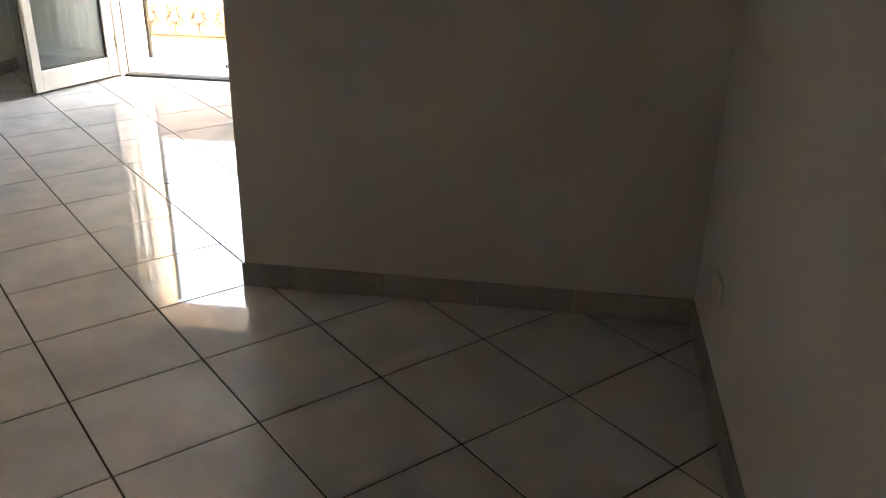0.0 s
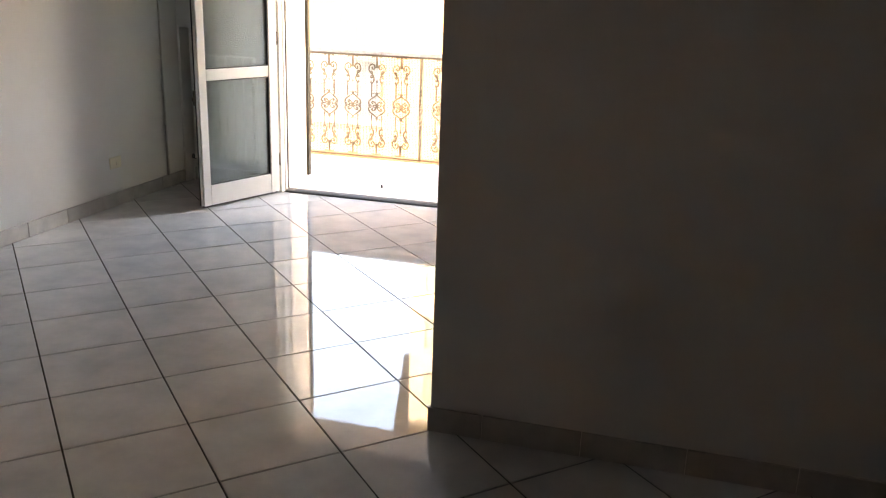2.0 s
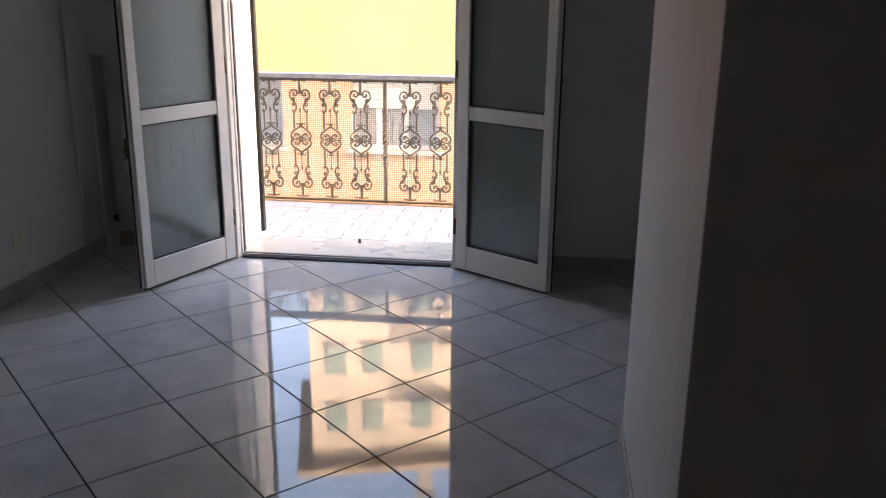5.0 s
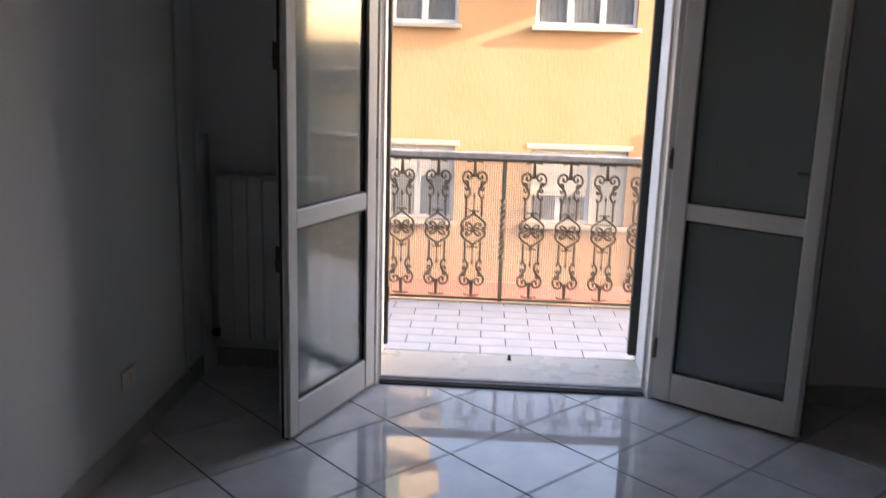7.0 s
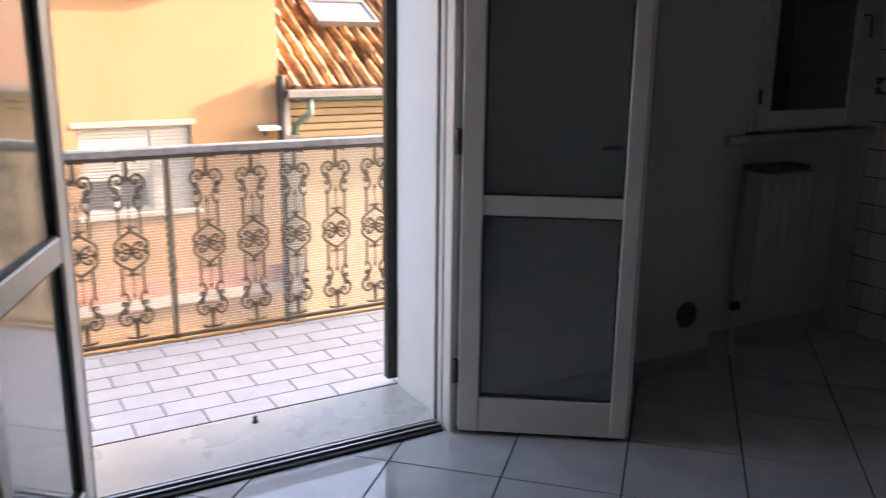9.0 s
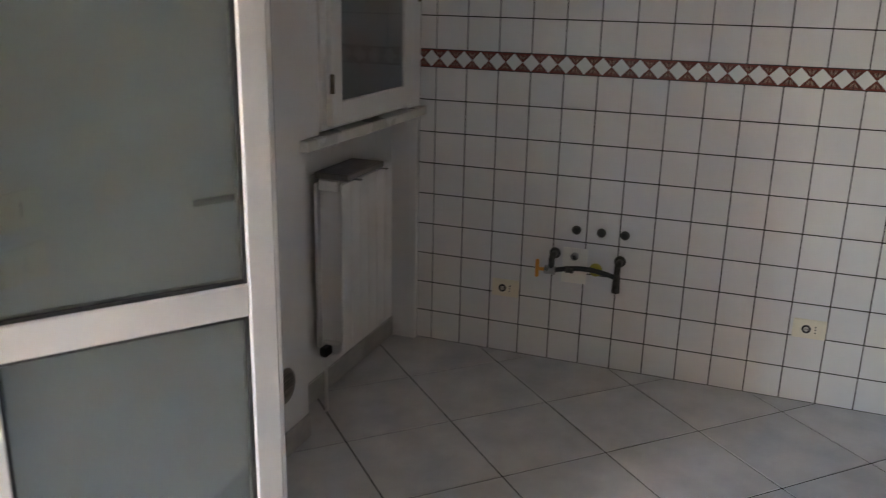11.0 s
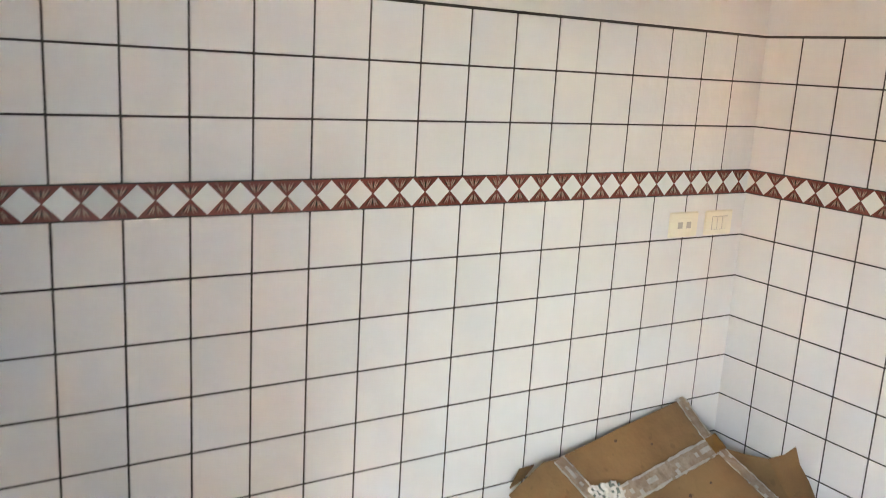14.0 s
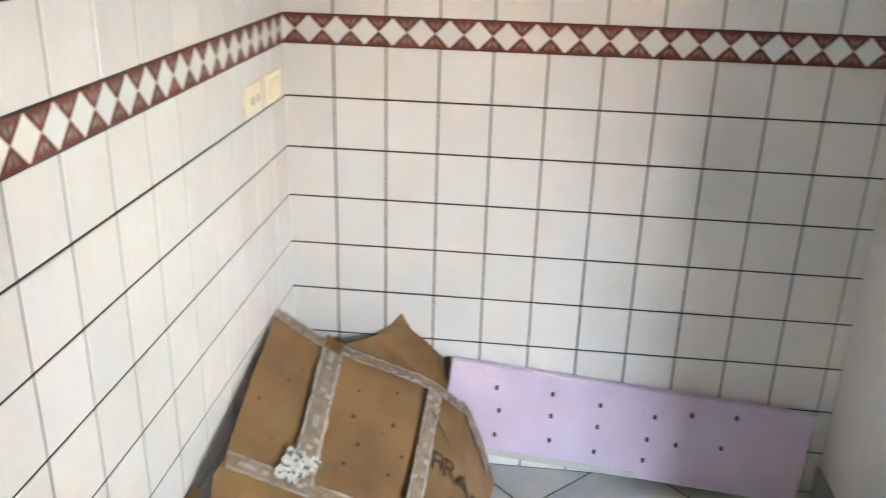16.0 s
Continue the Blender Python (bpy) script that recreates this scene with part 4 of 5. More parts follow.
# ---- outside ----
tagged(part("ground", box((-400, -400, -5.6), (400, 400, -5.4)), ASPHALT), "grey asphalt street and ground far below", "ground", kind="structure")
own = tagged(part("own_facade", boxes([((-14, YD + 0.1, -5.4), (XL - 0.3, YO, 7.0)), ((0.3, YD + 0.1, -5.4), (9, YO, 7.0)), ((XL - 0.3, YD + 0.1, H + 0.25), (0.3, YO, 7.0)), ((XL - 0.3, YD + 0.1, -5.4), (0.3, YO, -0.25)),
                                      ((-14, YB - 0.5, H + 0.25), (9, YD + 0.1, 7.0))]), CHALK), "pale rendered house wall round the balcony", "facade", kind="structure")
YF = 11.0
house = thing("apartment_house", "ochre rendered apartment house across the street with white windows", "house")
FX0, FX1, FZ1 = -15.0, 0.33, 3.62


def hole_wall(x0, x1, z0, z1, holes):
    """A wall with openings cut through it, as blocks between the openings' edges."""
    xs_ = sorted({x0, x1, *(h[0] for h in holes), *(h[1] for h in holes)})
    zs_ = sorted({z0, z1, *(h[2] for h in holes), *(h[3] for h in holes)})
    bm = bmesh.new()
    nx, nz = len(xs_), len(zs_)
    solid = [[not any(h[0] <= (xs_[i] + xs_[i + 1]) / 2 <= h[1] and h[2] <= (zs_[j] + zs_[j + 1]) / 2 <= h[3] for h in holes) for j in range(nz - 1)] for i in range(nx - 1)]
    for d in (0.0, 0.35):
        grid = {}
        for i in range(nx):
            for j in range(nz):
                grid[i, j] = bm.verts.new((xs_[i], YF + d, zs_[j]))
        for i in range(nx - 1):
            for j in range(nz - 1):
                if solid[i][j]:
                    q = (grid[i, j], grid[i + 1, j], grid[i + 1, j + 1], grid[i, j + 1])
                    bm.faces.new(q if d == 0 else tuple(reversed(q)))
        if d == 0:
            front = grid
    for i in range(nx - 1):
        for j in range(nz - 1):
            if not solid[i][j]:
                continue
            for (di, dj), (p, q) in (((-1, 0), ((i, j), (i, j + 1))), ((1, 0), ((i + 1, j + 1), (i + 1, j))), ((0, -1), ((i + 1, j), (i, j))), ((0, 1), ((i, j + 1), (i + 1, j + 1)))):
                a, b = i + di, j + dj
                if not (0 <= a < nx - 1 and 0 <= b < nz - 1) or not solid[a][b]:
                    bm.faces.new((front[p], front[q], grid[q], grid[p]))
    bmesh.ops.recalc_face_normals(bm, faces=bm.faces[:])
    return bm


upper = [(-2.84 + k, -1.13 + k, 2.27, 3.08) for k in (0.0, -3.02, -6.04, -9.06)]
lower = [(-2.80, -1.12, -1.13, 0.20), (-5.82, -4.14, -1.13, 0.20), (-8.84, -7.16, -1.13, 0.20), (-11.86, -10.18, -1.13, 0.20)]
part("wall", hole_wall(FX0, FX1, -5.4, FZ1, upper + lower), OCHRE, house)
part("body", box((FX0, YF + 0.36, -5.4), (FX1, YF + 7, FZ1)), OCHRE, house)
part("eaves", box((FX0 - 0.2, YF - 0.58, FZ1), (FX1 + 0.14, YF + 7.2, FZ1 + 0.07), 0.008), OCHRE_PALE, house, "pale painted underside of the eaves")
part("gutter", tube([(FX0 - 0.25, YF - 0.645, FZ1 + 0.115), (FX1 + 0.24, YF - 0.645, FZ1 + 0.115)], 0.07, 12), GUTTER, house, "dark grey half-round gutter")
ROOF_SLOPE = Matrix.Translation((0, YF - 0.6, FZ1 + 0.17)) @ Matrix.Rotation(radians(17), 4, "X")
bm = bmesh.new()
add_box(bm, (FX0 - 0.2, 0.02, -0.06), (FX1 + 0.14, 4.2, 0.0), m=ROOF_SLOPE)
part("roof", bm, ROOF_BASE, house, "shallow tiled roof")
part("cornice", box((FX0, YF - 0.10, FZ1 - 0.10), (FX1 + 0.02, YF - 0.001, FZ1), 0.01), STONE, house)
part("string_course", box((FX0, YF - 0.05, -2.52), (FX1, YF - 0.001, -2.22), 0.006), BAND, house, "salmon band round the house")
part("ledge", box((FX0, YF - 0.09, -2.70), (FX1, YF - 0.001, -2.525), 0.01), BAND_WHITE, house, "pale stone ledge")
for x0, x1, z0, z1 in upper:
    w = part("window", boxes([((x0, YF + 0.10, z0), (x0 + 0.06, YF + 0.16, z1)), ((x1 - 0.06, YF + 0.10, z0), (x1, YF + 0.16, z1)), ((x0 + 0.06, YF + 0.10, z1 - 0.06), (x1 - 0.06, YF + 0.16, z1)), ((x0 + 0.06, YF + 0.10, z0), (x1 - 0.06, YF + 0.16, z0 + 0.07)),
                              ((x0 + 0.53, YF + 0.09, z0 + 0.07), (x0 + 0.64, YF + 0.16, z1 - 0.06)), ((x0 + 1.08, YF + 0.09, z0 + 0.07), (x0 + 1.19, YF + 0.16, z1 - 0.06))], 0.006), WHITE_PVC, house, "white three-part window")
    for a, b in ((x0 + 0.06, x0 + 0.53), (x0 + 0.64, x0 + 1.08), (x0 + 1.19, x1 - 0.06)):
        part("pane", box((a, YF + 0.125, z0 + 0.07), (b, YF + 0.131, z1 - 0.06)), CLEAR, w).visible_shadow = False
    bm = bmesh.new()
    n = 90
    prev = None
    for i in range(n + 1):
        x = x0 + 0.05 + (x1 - x0 - 0.1) * i / n
        y = YF + 0.22 + 0.022 * math.sin(i * 1.05) + 0.012 * math.sin(i * 0.37)
        cur = (bm.verts.new((x, y, z0)), bm.verts.new((x, y, z1)))
        if prev:
            bm.faces.new((prev[0], cur[0], cur[1], prev[1]))
        prev = cur
    bmesh.ops.solidify(bm, geom=bm.faces[:], thickness=0.004)
    part("curtain", bm, CURTAIN, w, "pale sheer curtain", True)
    part("sill", box((x0 - 0.06, YF - 0.115, z0 - 0.07), (x1 + 0.06, YF + 0.10, z0), 0.008), STONE, w)
for n_, (x0, x1, z0, z1) in enumerate(lower):
    w = part("window", boxes([((x0, YF + 0.10, z0), (x0 + 0.07, YF + 0.16, z1)), ((x1 - 0.07, YF + 0.10, z0), (x1, YF + 0.16, z1)), ((x0 + 0.07, YF + 0.10, z0), (x1 - 0.07, YF + 0.16, z0 + 0.08)), ((x0 + 0.98, YF + 0.09, z0 + 0.08), (x0 + 1.08, YF + 0.16, z1))], 0.006), WHITE_PVC, house, "white window under a roller shutter")
    part("lintel", box((x0 - 0.08, YF - 0.012, z1), (x1 + 0.08, YF + 0.1, z1 + 0.09), 0.006), STONE, w)
    part("sill", box((x0 - 0.08, YF - 0.06, z0 - 0.08), (x1 + 0.08, YF + 0.10, z0), 0.008), BAND_WHITE, w)
    drop = 0.78 if n_ == 0 else 0.55
    for a, b in ((x0 + 0.02, x0 + 1.0), (x0 + 1.06, x1 - 0.02)):
        k = 0
        while k * 0.055 < (drop if a < x0 + 0.5 else drop + 0.5 - 0.5 * n_):
            part("slat", box((a, YF + 0.055, z1 - 0.055 * (k + 1) + 0.004), (b, YF + 0.072, z1 - 0.055 * k), 0.004), SHUTTER, w)
            k += 1
    bm = bmesh.new()
    for a, b in ((x0 + 0.09, x0 + 0.46), (x0 + 0.56, x0 + 0.96)):
        zt = z1 - drop - 0.02
        i = 0
        while a + i * 0.045 < b:
            add_box(bm, (a + i * 0.045, YF + 0.08, z0 + 0.09), (a + i * 0.045 + 0.018, YF + 0.086, zt))
            i += 1
        i = 0
        while z0 + 0.09 + i * 0.045 < zt:
            add_box(bm, (a, YF + 0.0865, z0 + 0.09 + i * 0.045), (b, YF + 0.092, z0 + 0.09 + i * 0.045 + 0.018))
            i += 1
    part("grille", bm, GRILLE, w, "dark window grille")
    part("divider", box((x0 + 0.46, YF + 0.08, z0 + 0.08), (x0 + 0.56, YF + 0.10, z1 - drop)), WHITE_PVC, w)
    part("glass", box((x0 + 0.07, YF + 0.125, z0 + 0.08), (x1 - 0.07, YF + 0.131, z1)), CLEAR, w)
    part("blind", box((x0, YF + 0.3, z0), (x1, YF + 0.34, z1)), CURTAIN, w)
part("downpipe", tube([(FX1 + 0.0, YF - 0.12, 0.95), (FX1 + 0.0, YF - 0.12, -5.4)], 0.075, 10), BLACK, house, "black downpipe at the corner")
hook = thing("wall_hook", "short rusty iron rod sticking out of the ochre wall", "hook", (-0.41, YF, 2.75))
part("rod", tube([(0, 0, 0), (0, -0.16, 0.01)], 0.018, 6), IRON, hook)
part("rose", disc((0, -0.001, 0), (0, -1, 0), 0.03, 0.01, 10), IRON, hook)
lamp = thing("wall_lamp", "small white outdoor lamp hood at the corner of the ochre house", "lamp", (0.08, YF, 0.10))
part("hood", prism([(-0.22, -0.42), (0.12, -0.42), (0.18, -0.02), (-0.14, -0.02)], 0.0, 0.05), WHITE_PVC, lamp)
part("arm", box((-0.02, -0.1, -0.12), (0.02, -0.001, 0.0)), GUTTER, lamp)

# Lower house with a tiled roof beside it.
low = thing("low_house", "low house with a weathered terracotta barrel-tile roof", "house")
LX0, LX1, LY, EZ = 0.40, 8.0, 11.35, 0.62
part("wall", box((LX0, LY, -5.4), (LX1, LY + 8, EZ - 0.1)), OCHRE_PALE, low)
part("return_wall", box((LX0 + 0.0, LY - 0.3, -0.05), (LX0 + 0.14, LY - 0.002, EZ - 0.02)), CHALK, low)
# Dark grey strip in place of the shaded gap; its shade is the colour.
part("return_base", box((LX0 + 0.0, LY - 0.32, -5.4), (LX0 + 0.30, LY - 0.3205 + 0.31, -0.05)), GUTTER, low, "grey strip coloured as the shaded gap between the houses")
for k in range(5):
    part("moulding", box((LX0 + 0.15, LY - 0.07 - 0.045 * k, EZ - 0.75 + 0.13 * k), (LX1, LY - 0.002, EZ - 0.64 + 0.13 * k), 0.01), OCHRE_PALE, low)
part("gutter", boxes([((LX0, LY - 0.62, EZ - 0.04), (LX1, LY - 0.48, EZ + 0.10))], 0.02), GUTTER, low, "grey metal gutter")
part("fascia", box((LX0 + 0.15, LY - 0.48, EZ - 0.09), (LX1, LY - 0.40, EZ - 0.02)), COPPER, low)
part("downpipe", tube([(LX0 + 0.42, LY - 0.54, EZ - 0.05), (LX0 + 0.42, LY - 0.5, EZ - 0.3), (LX0 + 0.28, LY - 0.2, EZ - 0.5), (LX0 + 0.28, LY - 0.09, EZ - 0.7), (LX0 + 0.28, LY - 0.09, -5.4)], 0.055, 10), COPPER, low, "green downpipe", True)
slope = math.atan2(2.45, 4.6)
RM = Matrix.Translation((0, LY - 0.52, EZ + 0.08)) @ Matrix.Rotation(slope, 4, "X")
bm = bmesh.new()
add_box(bm, (LX0, 0, -0.12), (LX1, 5.3, -0.02), m=RM)
part("roof", bm, ROOF_BASE, low)
bm = bmesh.new()
add_box(bm, (LX0, 5.3, -0.12), (LX1, 10, -0.02), m=RM @ Matrix.Translation((0, 5.3, 0)) @ Matrix.Rotation(-2 * slope, 4, "X") @ Matrix.Translation((0, -5.3, 0)))
part("roof", bm, ROOF_BASE, low)


def barrel(length, r0, r1, up):
    bm = bmesh.new()
    rows_ = []
    for y, r in ((0, r0), (length, r1)):
        rows_.append([bm.verts.new((r * math.cos(a), y, up * r * math.sin(a) * 0.8)) for a in np.linspace(0, math.pi, 7)])
    for k in range(6):
        bm.faces.new((rows_[0][k], rows_[1][k], rows_[1][k + 1], rows_[0][k + 1]))
    bmesh.ops.solidify(bm, geom=bm.faces[:], thickness=-0.016)
    bmesh.ops.recalc_face_normals(bm, faces=bm.faces[:])
    return bm


cover_mesh = mesh_of(barrel(0.44, 0.092, 0.075, 1), "roof_tile", ROOF_TILE, True)
pan_mesh = mesh_of(barrel(0.44, 0.10, 0.09, -1), "roof_tile", ROOF_TILE, True)
red_mesh = mesh_of(barrel(0.44, 0.092, 0.078, 1), "roof_tile", ROOF_RED, True)
for i in range(44):
    for j in range(2):
        t_ = new("roof_tile", red_mesh)
        t_.parent = house
        t_.matrix_basis = ROOF_SLOPE @ Matrix.Translation((FX1 + 0.04 - 0.215 * i, -0.05 + 0.36 * j, 0.02 + 0.012 * j)) @ Matrix.Rotation(radians(1.2 * math.sin(i * 2.7 + j)), 4, "Z")
rng = random.Random(11)
near_tiles = []
for i in range(14):
    for j in range(15):
        for me_, dx, dz in ((cover_mesh, 0.0, 0.05), (pan_mesh, 0.115, 0.06)):
            near_tiles.append((i, j, me_, dx, dz))
for i, j, me_, dx, dz in near_tiles[:420]:
    t_ = new("roof_tile", me_)
    t_.parent = low
    t_.matrix_basis = RM @ Matrix.Translation((LX0 + 0.14 + i * 0.23 + dx + rng.uniform(-0.012, 0.012), j * 0.345 - 0.02 + rng.uniform(-0.02, 0.02), dz + 0.012 * (j % 2) + rng.uniform(-0.006, 0.006))) @ Euler((radians(2.0 + rng.uniform(-1, 1)), 0, radians(rng.uniform(-2.5, 2.5)))).to_matrix().to_4x4()
sky_l = part("skylight", boxes([((0, 0, 0), (1.25, 0.07, 0.14)), ((0, 0.83, 0), (1.25, 0.9, 0.14)), ((0, 0.07, 0), (0.07, 0.83, 0.14)), ((1.18, 0.07, 0), (1.25, 0.83, 0.14))], 0.01), GUTTER, low, "grey framed roof window")
sky_l.matrix_basis = RM @ Matrix.Translation((LX0 + 1.25, 2.0, 0.09))
part("pane", box((0.07, 0.07, 0.10), (1.18, 0.83, 0.115)), CLEAR, sky_l)
part("blind", box((0.07, 0.07, 0.06), (1.18, 0.83, 0.07)), WHITE_PVC, sky_l)

# Further houses.
far = thing("far_house", "pale beige house behind the tiled roof", "house")
part("wall", box((-4, 24, -5.4), (4.2, 30, 6.4)), OCHRE_PALE, far)
part("roof", box((-4.3, 23.6, 6.4), (4.5, 30.4, 6.7), 0.03), GUTTER, far)
for x in (0.1, 2.3):
    for z in (0.9, 4.2):
        part("window", box((x, 23.95, z), (x + 1.1, 24.0, z + 1.5), 0.01), WHITE_PVC, far)
tower = thing("apartment_tower", "tall cream apartment house with green shuttered windows", "house")
TX0, TX1, TY = -13.0, -5.6, 32.0
part("wall", box((TX0, TY, -5.4), (TX1, TY + 9, 20.6)), CREAM, tower)
part("roof", boxes([((TX0 - 0.8, TY - 0.8, 20.6), (TX1 + 0.8, TY + 9.8, 21.0)), ((TX0 + 1, TY + 1, 21.0), (TX1 - 1, TY + 8, 21.8))], 0.05), OCHRE_PALE, tower)
part("chimney", boxes([((TX1 - 2.0, TY + 1, 21.8), (TX1 - 1.3, TY + 1.7, 23.4)), ((TX1 - 2.15, TY + 0.85, 23.4), (TX1 - 1.15, TY + 1.85, 23.6))]), STONE, tower)
for z in (8.2, 11.3, 14.4, 17.5):
    for x in (-12.2, -10.4, -8.0):
        w = part("window", box((x, TY - 0.05, z), (x + 0.95, TY - 0.001, z + 1.5), 0.01), TOWER_SHUT, tower, "green shuttered window")
        part("sill", box((x - 0.1, TY - 0.14, z - 0.1), (x + 1.05, TY - 0.001, z - 0.005)), STONE, w)
    part("balcony", boxes([((TX1 - 1.2, TY - 1.0, z - 0.2), (TX1 + 0.3, TY - 0.001, z)), ((TX1 - 1.2, TY - 1.0, z), (TX1 + 0.3, TY - 0.93, z + 0.95))]), CREAM, tower)

tower.matrix_basis = Matrix.Translation((-13, 32, 0)) @ Matrix.Rotation(radians(15), 4, "Z") @ Matrix.Translation((13, -32, 0))
for x, y, w_, top, mt in ((15.0, 17.0, 9.0, 1.5, CREAM), (26.0, 22.0, 12.0, 2.3, OCHRE_PALE), (40.0, 30.0, 16.0, 2.9, CREAM)):
    row = thing("row_house", "low pale house with a grey roof beyond the street", "house", (x, y, -5.4), -38, group="low houses beyond the street")
    part("wall", box((-w_ / 2, 0, 0), (w_ / 2, 7, top + 4.4), 0.02), mt, row)
    part("roof", boxes([((-w_ / 2 - 0.4, -0.5, top + 4.4), (w_ / 2 + 0.4, 7.5, top + 4.6)), ((-w_ / 2, 0.8, top + 4.6), (w_ / 2, 6.2, top + 5.2))], 0.03), GUTTER, row)
    for k in range(int(w_ // 2.2)):
        for z in (1.2, 4.0):
            win_ = part("window", box((-w_ / 2 + 0.6 + k * 2.2, -0.04, z), (-w_ / 2 + 1.6 + k * 2.2, -0.001, z + 1.4), 0.01), TOWER_SHUT, row)
            part("sill", box((-w_ / 2 + 0.5 + k * 2.2, -0.14, z - 0.1), (-w_ / 2 + 1.7 + k * 2.2, -0.001, z - 0.004)), STONE, win_)

# ---- skirting tiles ----
def skirting(x0, y0, x1, y1, turn, parent, start=0.0):
    """A row of skirting tiles along a wall face, each 37.3 cm long and 10 cm high."""
    length = math.hypot(x1 - x0, y1 - y0)
    ang = math.atan2(y1 - y0, x1 - x0)
    pos = -start
    while pos < length - 0.01:
        a, b = max(pos, 0), min(pos + 0.3745, length)
        if b - a > 0.012:
            ob = part("skirting_tile", box((a + 0.001, 0, 0.0), (b - 0.001, 0.011, 0.10), 0.0025), SKIRT, parent)
            ob.matrix_basis = pose(x0, y0, 0.001, 0, 0, math.degrees(ang))
        pos += 0.3765


base = thing("baseboard", "grey ceramic skirting tiles along the painted walls", "baseboard", kind="structure")
skirting(0.0, YP, XP - 0.011, YP, 0, base, start=0.30)
skirting(XP, YP, XP, YW + 0.011, 0, base)
skirting(XP, YW, -1.693, YW, 0, base)
skirting(-1.693, YW, -1.693, YT, 0, base)
skirting(-0.0, YB, -0.0, YP - 0.011, 0, base, start=0.1)
skirting(XL, YD, XL, YB, 0, base, start=0.035)
skirting(NX0, YD, DX1 + 0.056, YD, 0, base)
skirting(-0.005, YD + 0.13, NX0, YD + 0.13, 0, base)
skirting(-4.28, YD + 0.14, XL + 0.02, YD + 0.14, 0, base)
skirting(DX0 - 0.056, YD, -4.28, YD, 0, base)
skirting(XL, YB, 0.0, YB, 0, base)

# ---- balcony tiles ----
bt = mesh_of(box((0.003, 0.003, -0.02), (0.297, 0.1405, 0.0), 0.001), "balcony_tile", BALC_TILE)
for j in range(8):
    y = 0.738 + 0.1435 * j
    for k in range(17):
        x = -6.53 + 0.3 * k + (0.15 if j % 2 else 0.0)
        t_ = new("balcony_tile", bt)
        t_.parent = balcony
        t_.matrix_basis = Matrix.Translation((x, y, 0.005)) @ Matrix.Diagonal((1, min(1.0, (1.788 - y) / 0.1405), 1, 1))

# ---- floor tiles, laid at 45 degrees ----
P = 0.45
ft = mesh_of(box((0.0034, 0.0034, -0.012), (P - 0.0034, P - 0.0034, 0.0), 0.0012), "floor_tile", FLOOR_TILE)
s0, d0 = 0.3985 * P, 0.836 * P
q2 = math.sqrt(0.5)
rest = []
count = 0
for a in range(-32, 8):
    for b in range(-24, 18):
        s, d = s0 + a * P, d0 + b * P
        cs, cd = s + P / 2, d + P / 2
        cx, cy = (cs - cd) * q2, (cs + cd) * q2
        if not (XL - 0.31 < cx < 0.29 and YB - 0.1 < cy < YD + 0.31):
            continue
        x, y = (s - d) * q2, (s + d) * q2
        if cy > -5.7:
            t_ = new("floor_tile", ft)
            t_.parent = floor
            t_.matrix_basis = pose(x, y, 0.0, 0, 0, 45)
        else:
            rest.append((x, y))
bm = bmesh.new()
for x, y in rest:
    add_box(bm, (0.0027, 0.0027, -0.012), (P - 0.0027, P - 0.0027, 0.0), m=pose(x, y, 0, 0, 0, 45))
tagged(part("floor_tiles_rest", bm, FLOOR_TILE, floor), "glossy grey floor tiles at the back of the hall", kind="stuff")

# ---- kitchen wall tiles ----
S, BH = 0.15, 0.0795
ZB = 9 * S
g = 0.0025
tile_mesh = mesh_of(box((g, -0.0085, g), (S - g, 0.0, S - g), 0.0016), "wall_tile", WALL_TILE)


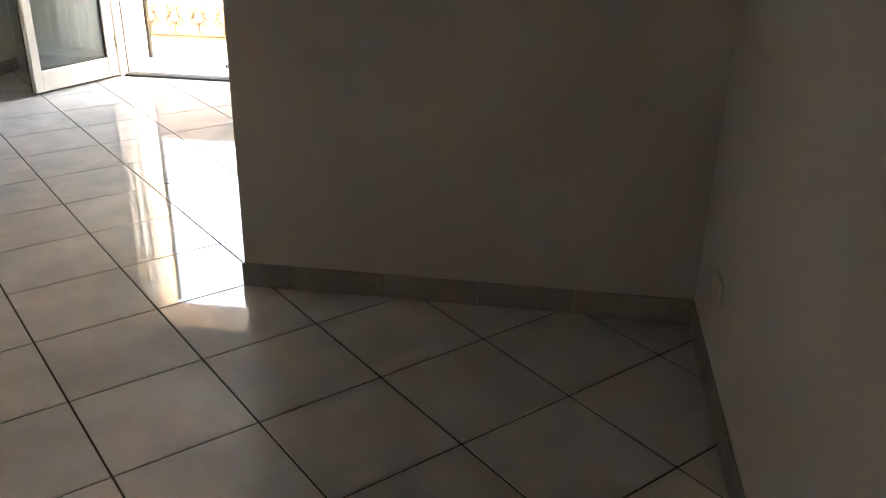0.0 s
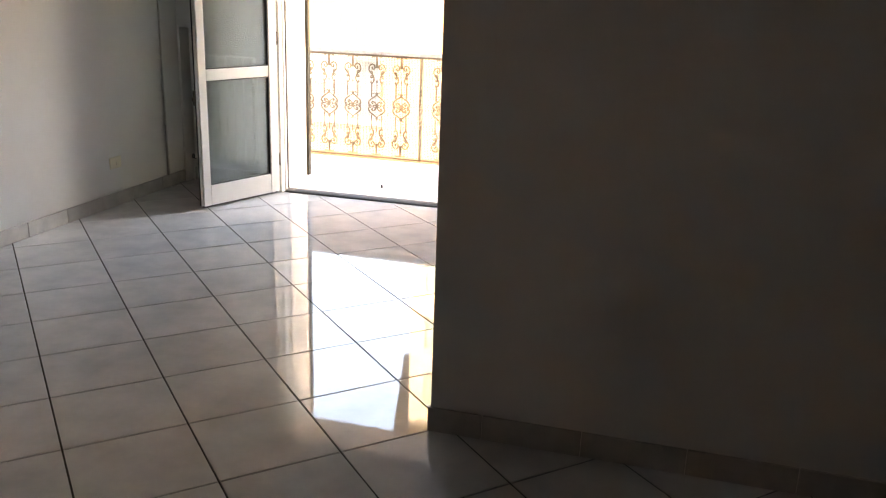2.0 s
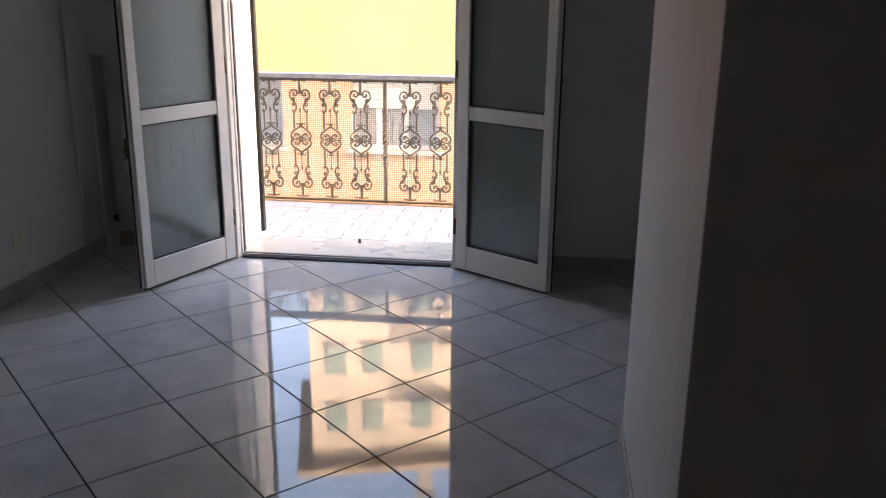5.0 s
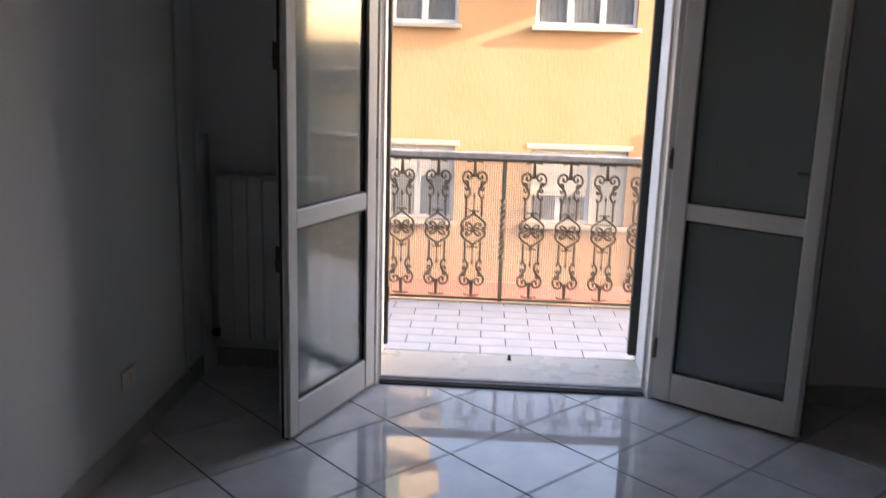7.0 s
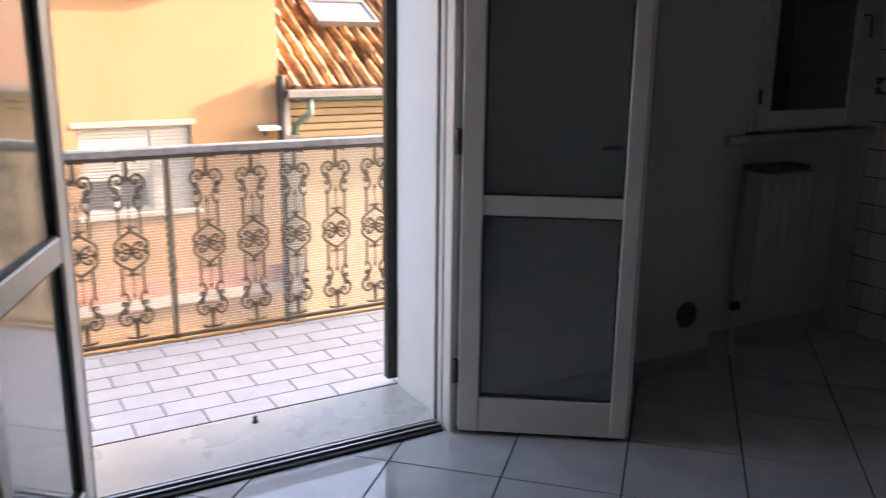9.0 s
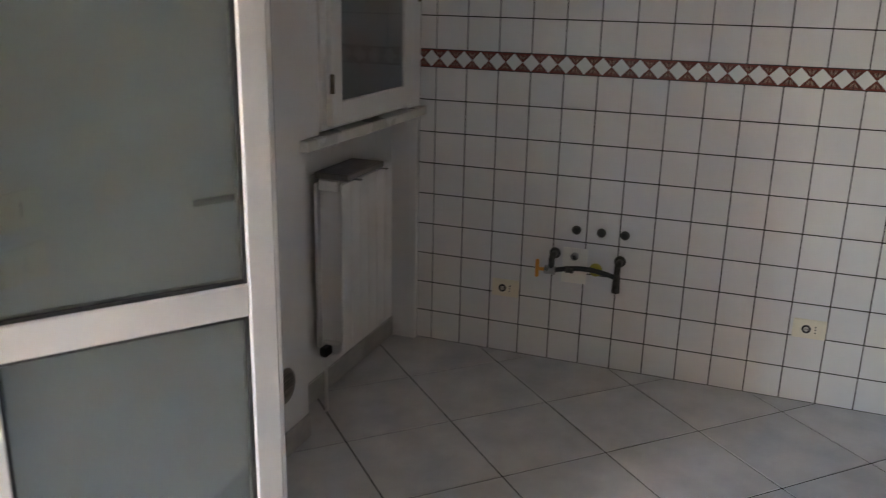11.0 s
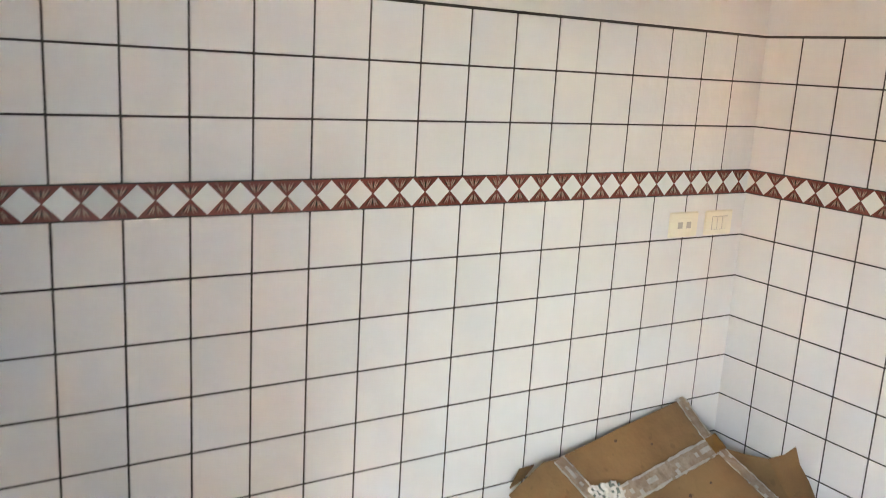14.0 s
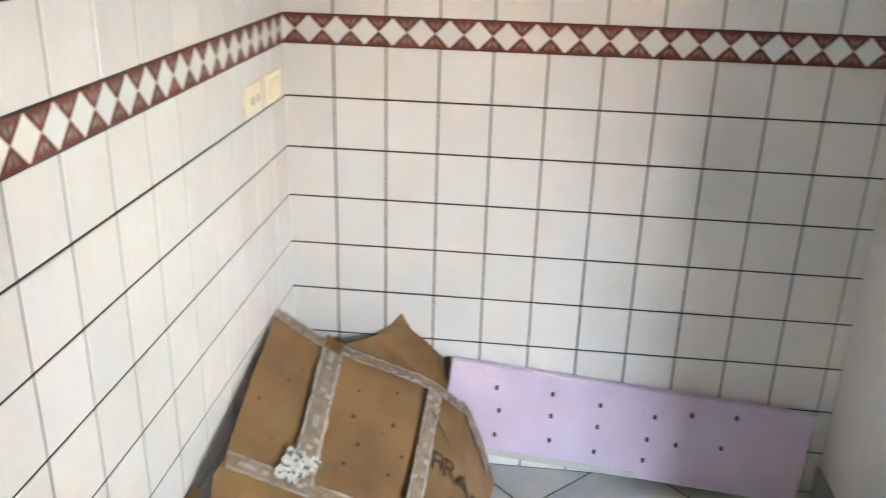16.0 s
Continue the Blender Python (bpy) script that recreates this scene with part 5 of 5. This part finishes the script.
def listello():
    """One border piece with two white diamonds on a red ground with small leaf motifs."""
    bm = bmesh.new()
    w, h = 0.1578, BH
    add_box(bm, (0.0006, -0.0085, 0.0008), (w - 0.0006, 0.0, h - 0.0008), 0.001, 0)
    y = -0.0088
    for c in (w / 4, 3 * w / 4):
        for r_, yy, mt in ((0.0385, y, 1),):
            vs = [bm.verts.new((c + r_ * dx * 0.98, yy, h / 2 + r_ * dz * 0.98)) for dx, dz in ((-1, 0), (0, -1), (1, 0), (0, 1))]
            bm.faces.new(vs).material_index = mt
    for c in (0.0, w / 2, w):
        for up in (1, -1):
            for dx, mt, wide in ((0.0, 2, 0.0022), (0.008, 3, 0.0017), (-0.008, 3, 0.0017), (0.0165, 3, 0.0017), (-0.0165, 3, 0.0017), (0.024, 2, 0.0014), (-0.024, 2, 0.0014)):
                if not 0.001 < c + dx < w - 0.001 and not (c == w / 2):
                    continue
                a_ = Vector((c + dx * 0.18, h / 2 + up * 0.010))
                e_ = Vector((c + dx, h / 2 + up * 0.035))
                n_ = Vector((-(e_ - a_).y, (e_ - a_).x)).normalized() * wide
                m_ = (a_ + e_) / 2
                pts = (a_, m_ + n_, e_, m_ - n_)
                if any(not 0.001 < q[0] < w - 0.001 for q in pts):
                    continue
                bm.faces.new([bm.verts.new((q[0], y - 0.0002, q[1])) for q in pts]).material_index = mt
    for f in bm.faces:
        f.normal_update()
        if f.material_index and f.normal.y > 0:
            f.normal_flip()
    return bm


BORDER = [BORDER_RED, WALL_TILE, BORDER_DARK, BORDER_LIGHT]
list_mesh = mesh_of(listello(), "border_tile", BORDER)


def tiled(name, m, length, phase, label, lphase):
    """A tiled face along its own x axis, facing its own -y; joints lie at phase plus whole tiles."""
    w = tagged(part(name, box((0, -0.0065, 0), (length, 0.004, 1.885)), WALL_GROUT), label, "wall", kind="structure")
    w.matrix_basis = m
    rows_ = [(j * S, S) for j in range(9)] + [(ZB + BH + j * S, S) for j in range(3)]
    k = math.floor(-phase / S) - 1
    while phase + k * S < length:
        x0, x1 = max(phase + k * S, 0), min(phase + (k + 1) * S, length)
        k += 1
        if x1 - x0 < 0.012:
            continue
        for z, h in rows_:
            t = new("wall_tile", tile_mesh)
            t.parent = w
            t.matrix_basis = Matrix.Translation((x0, 0, z)) @ Matrix.Diagonal(((x1 - x0) / S, 1, 1, 1))
    x = lphase
    while x < length:
        x0, x1 = max(x, 0), min(x + 0.1578, length)
        if x1 - x0 > 0.01:
            me_ = list_mesh
            if x1 - x0 < 0.157:
                cut = listello()
                for at, side in ((x0 - x, -1), (x1 - x, 1)):
                    bmesh.ops.bisect_plane(cut, geom=cut.verts[:] + cut.edges[:] + cut.faces[:], plane_co=(at, 0, 0), plane_no=(side, 0, 0), clear_outer=True)
                me_ = mesh_of(cut, "border_tile", BORDER)
            t = new("border_tile", me_)
            t.parent = w
            t.matrix_basis = Matrix.Translation((x, -0.0005, ZB))
        x += 0.1578
    return w


tiled("wall_kitchen", pose(0.0, YD - 0.0, 0, 0, 0, -90), YD - YT, YD, "white glazed kitchen wall tiles with a red diamond border", -0.0629)
tiled("wall_kitchen_back", pose(0.0, YT, 0, 0, 0, 180), 1.693, 0.0, "white glazed wall tiles with a red diamond border on the partition", -0.0364)
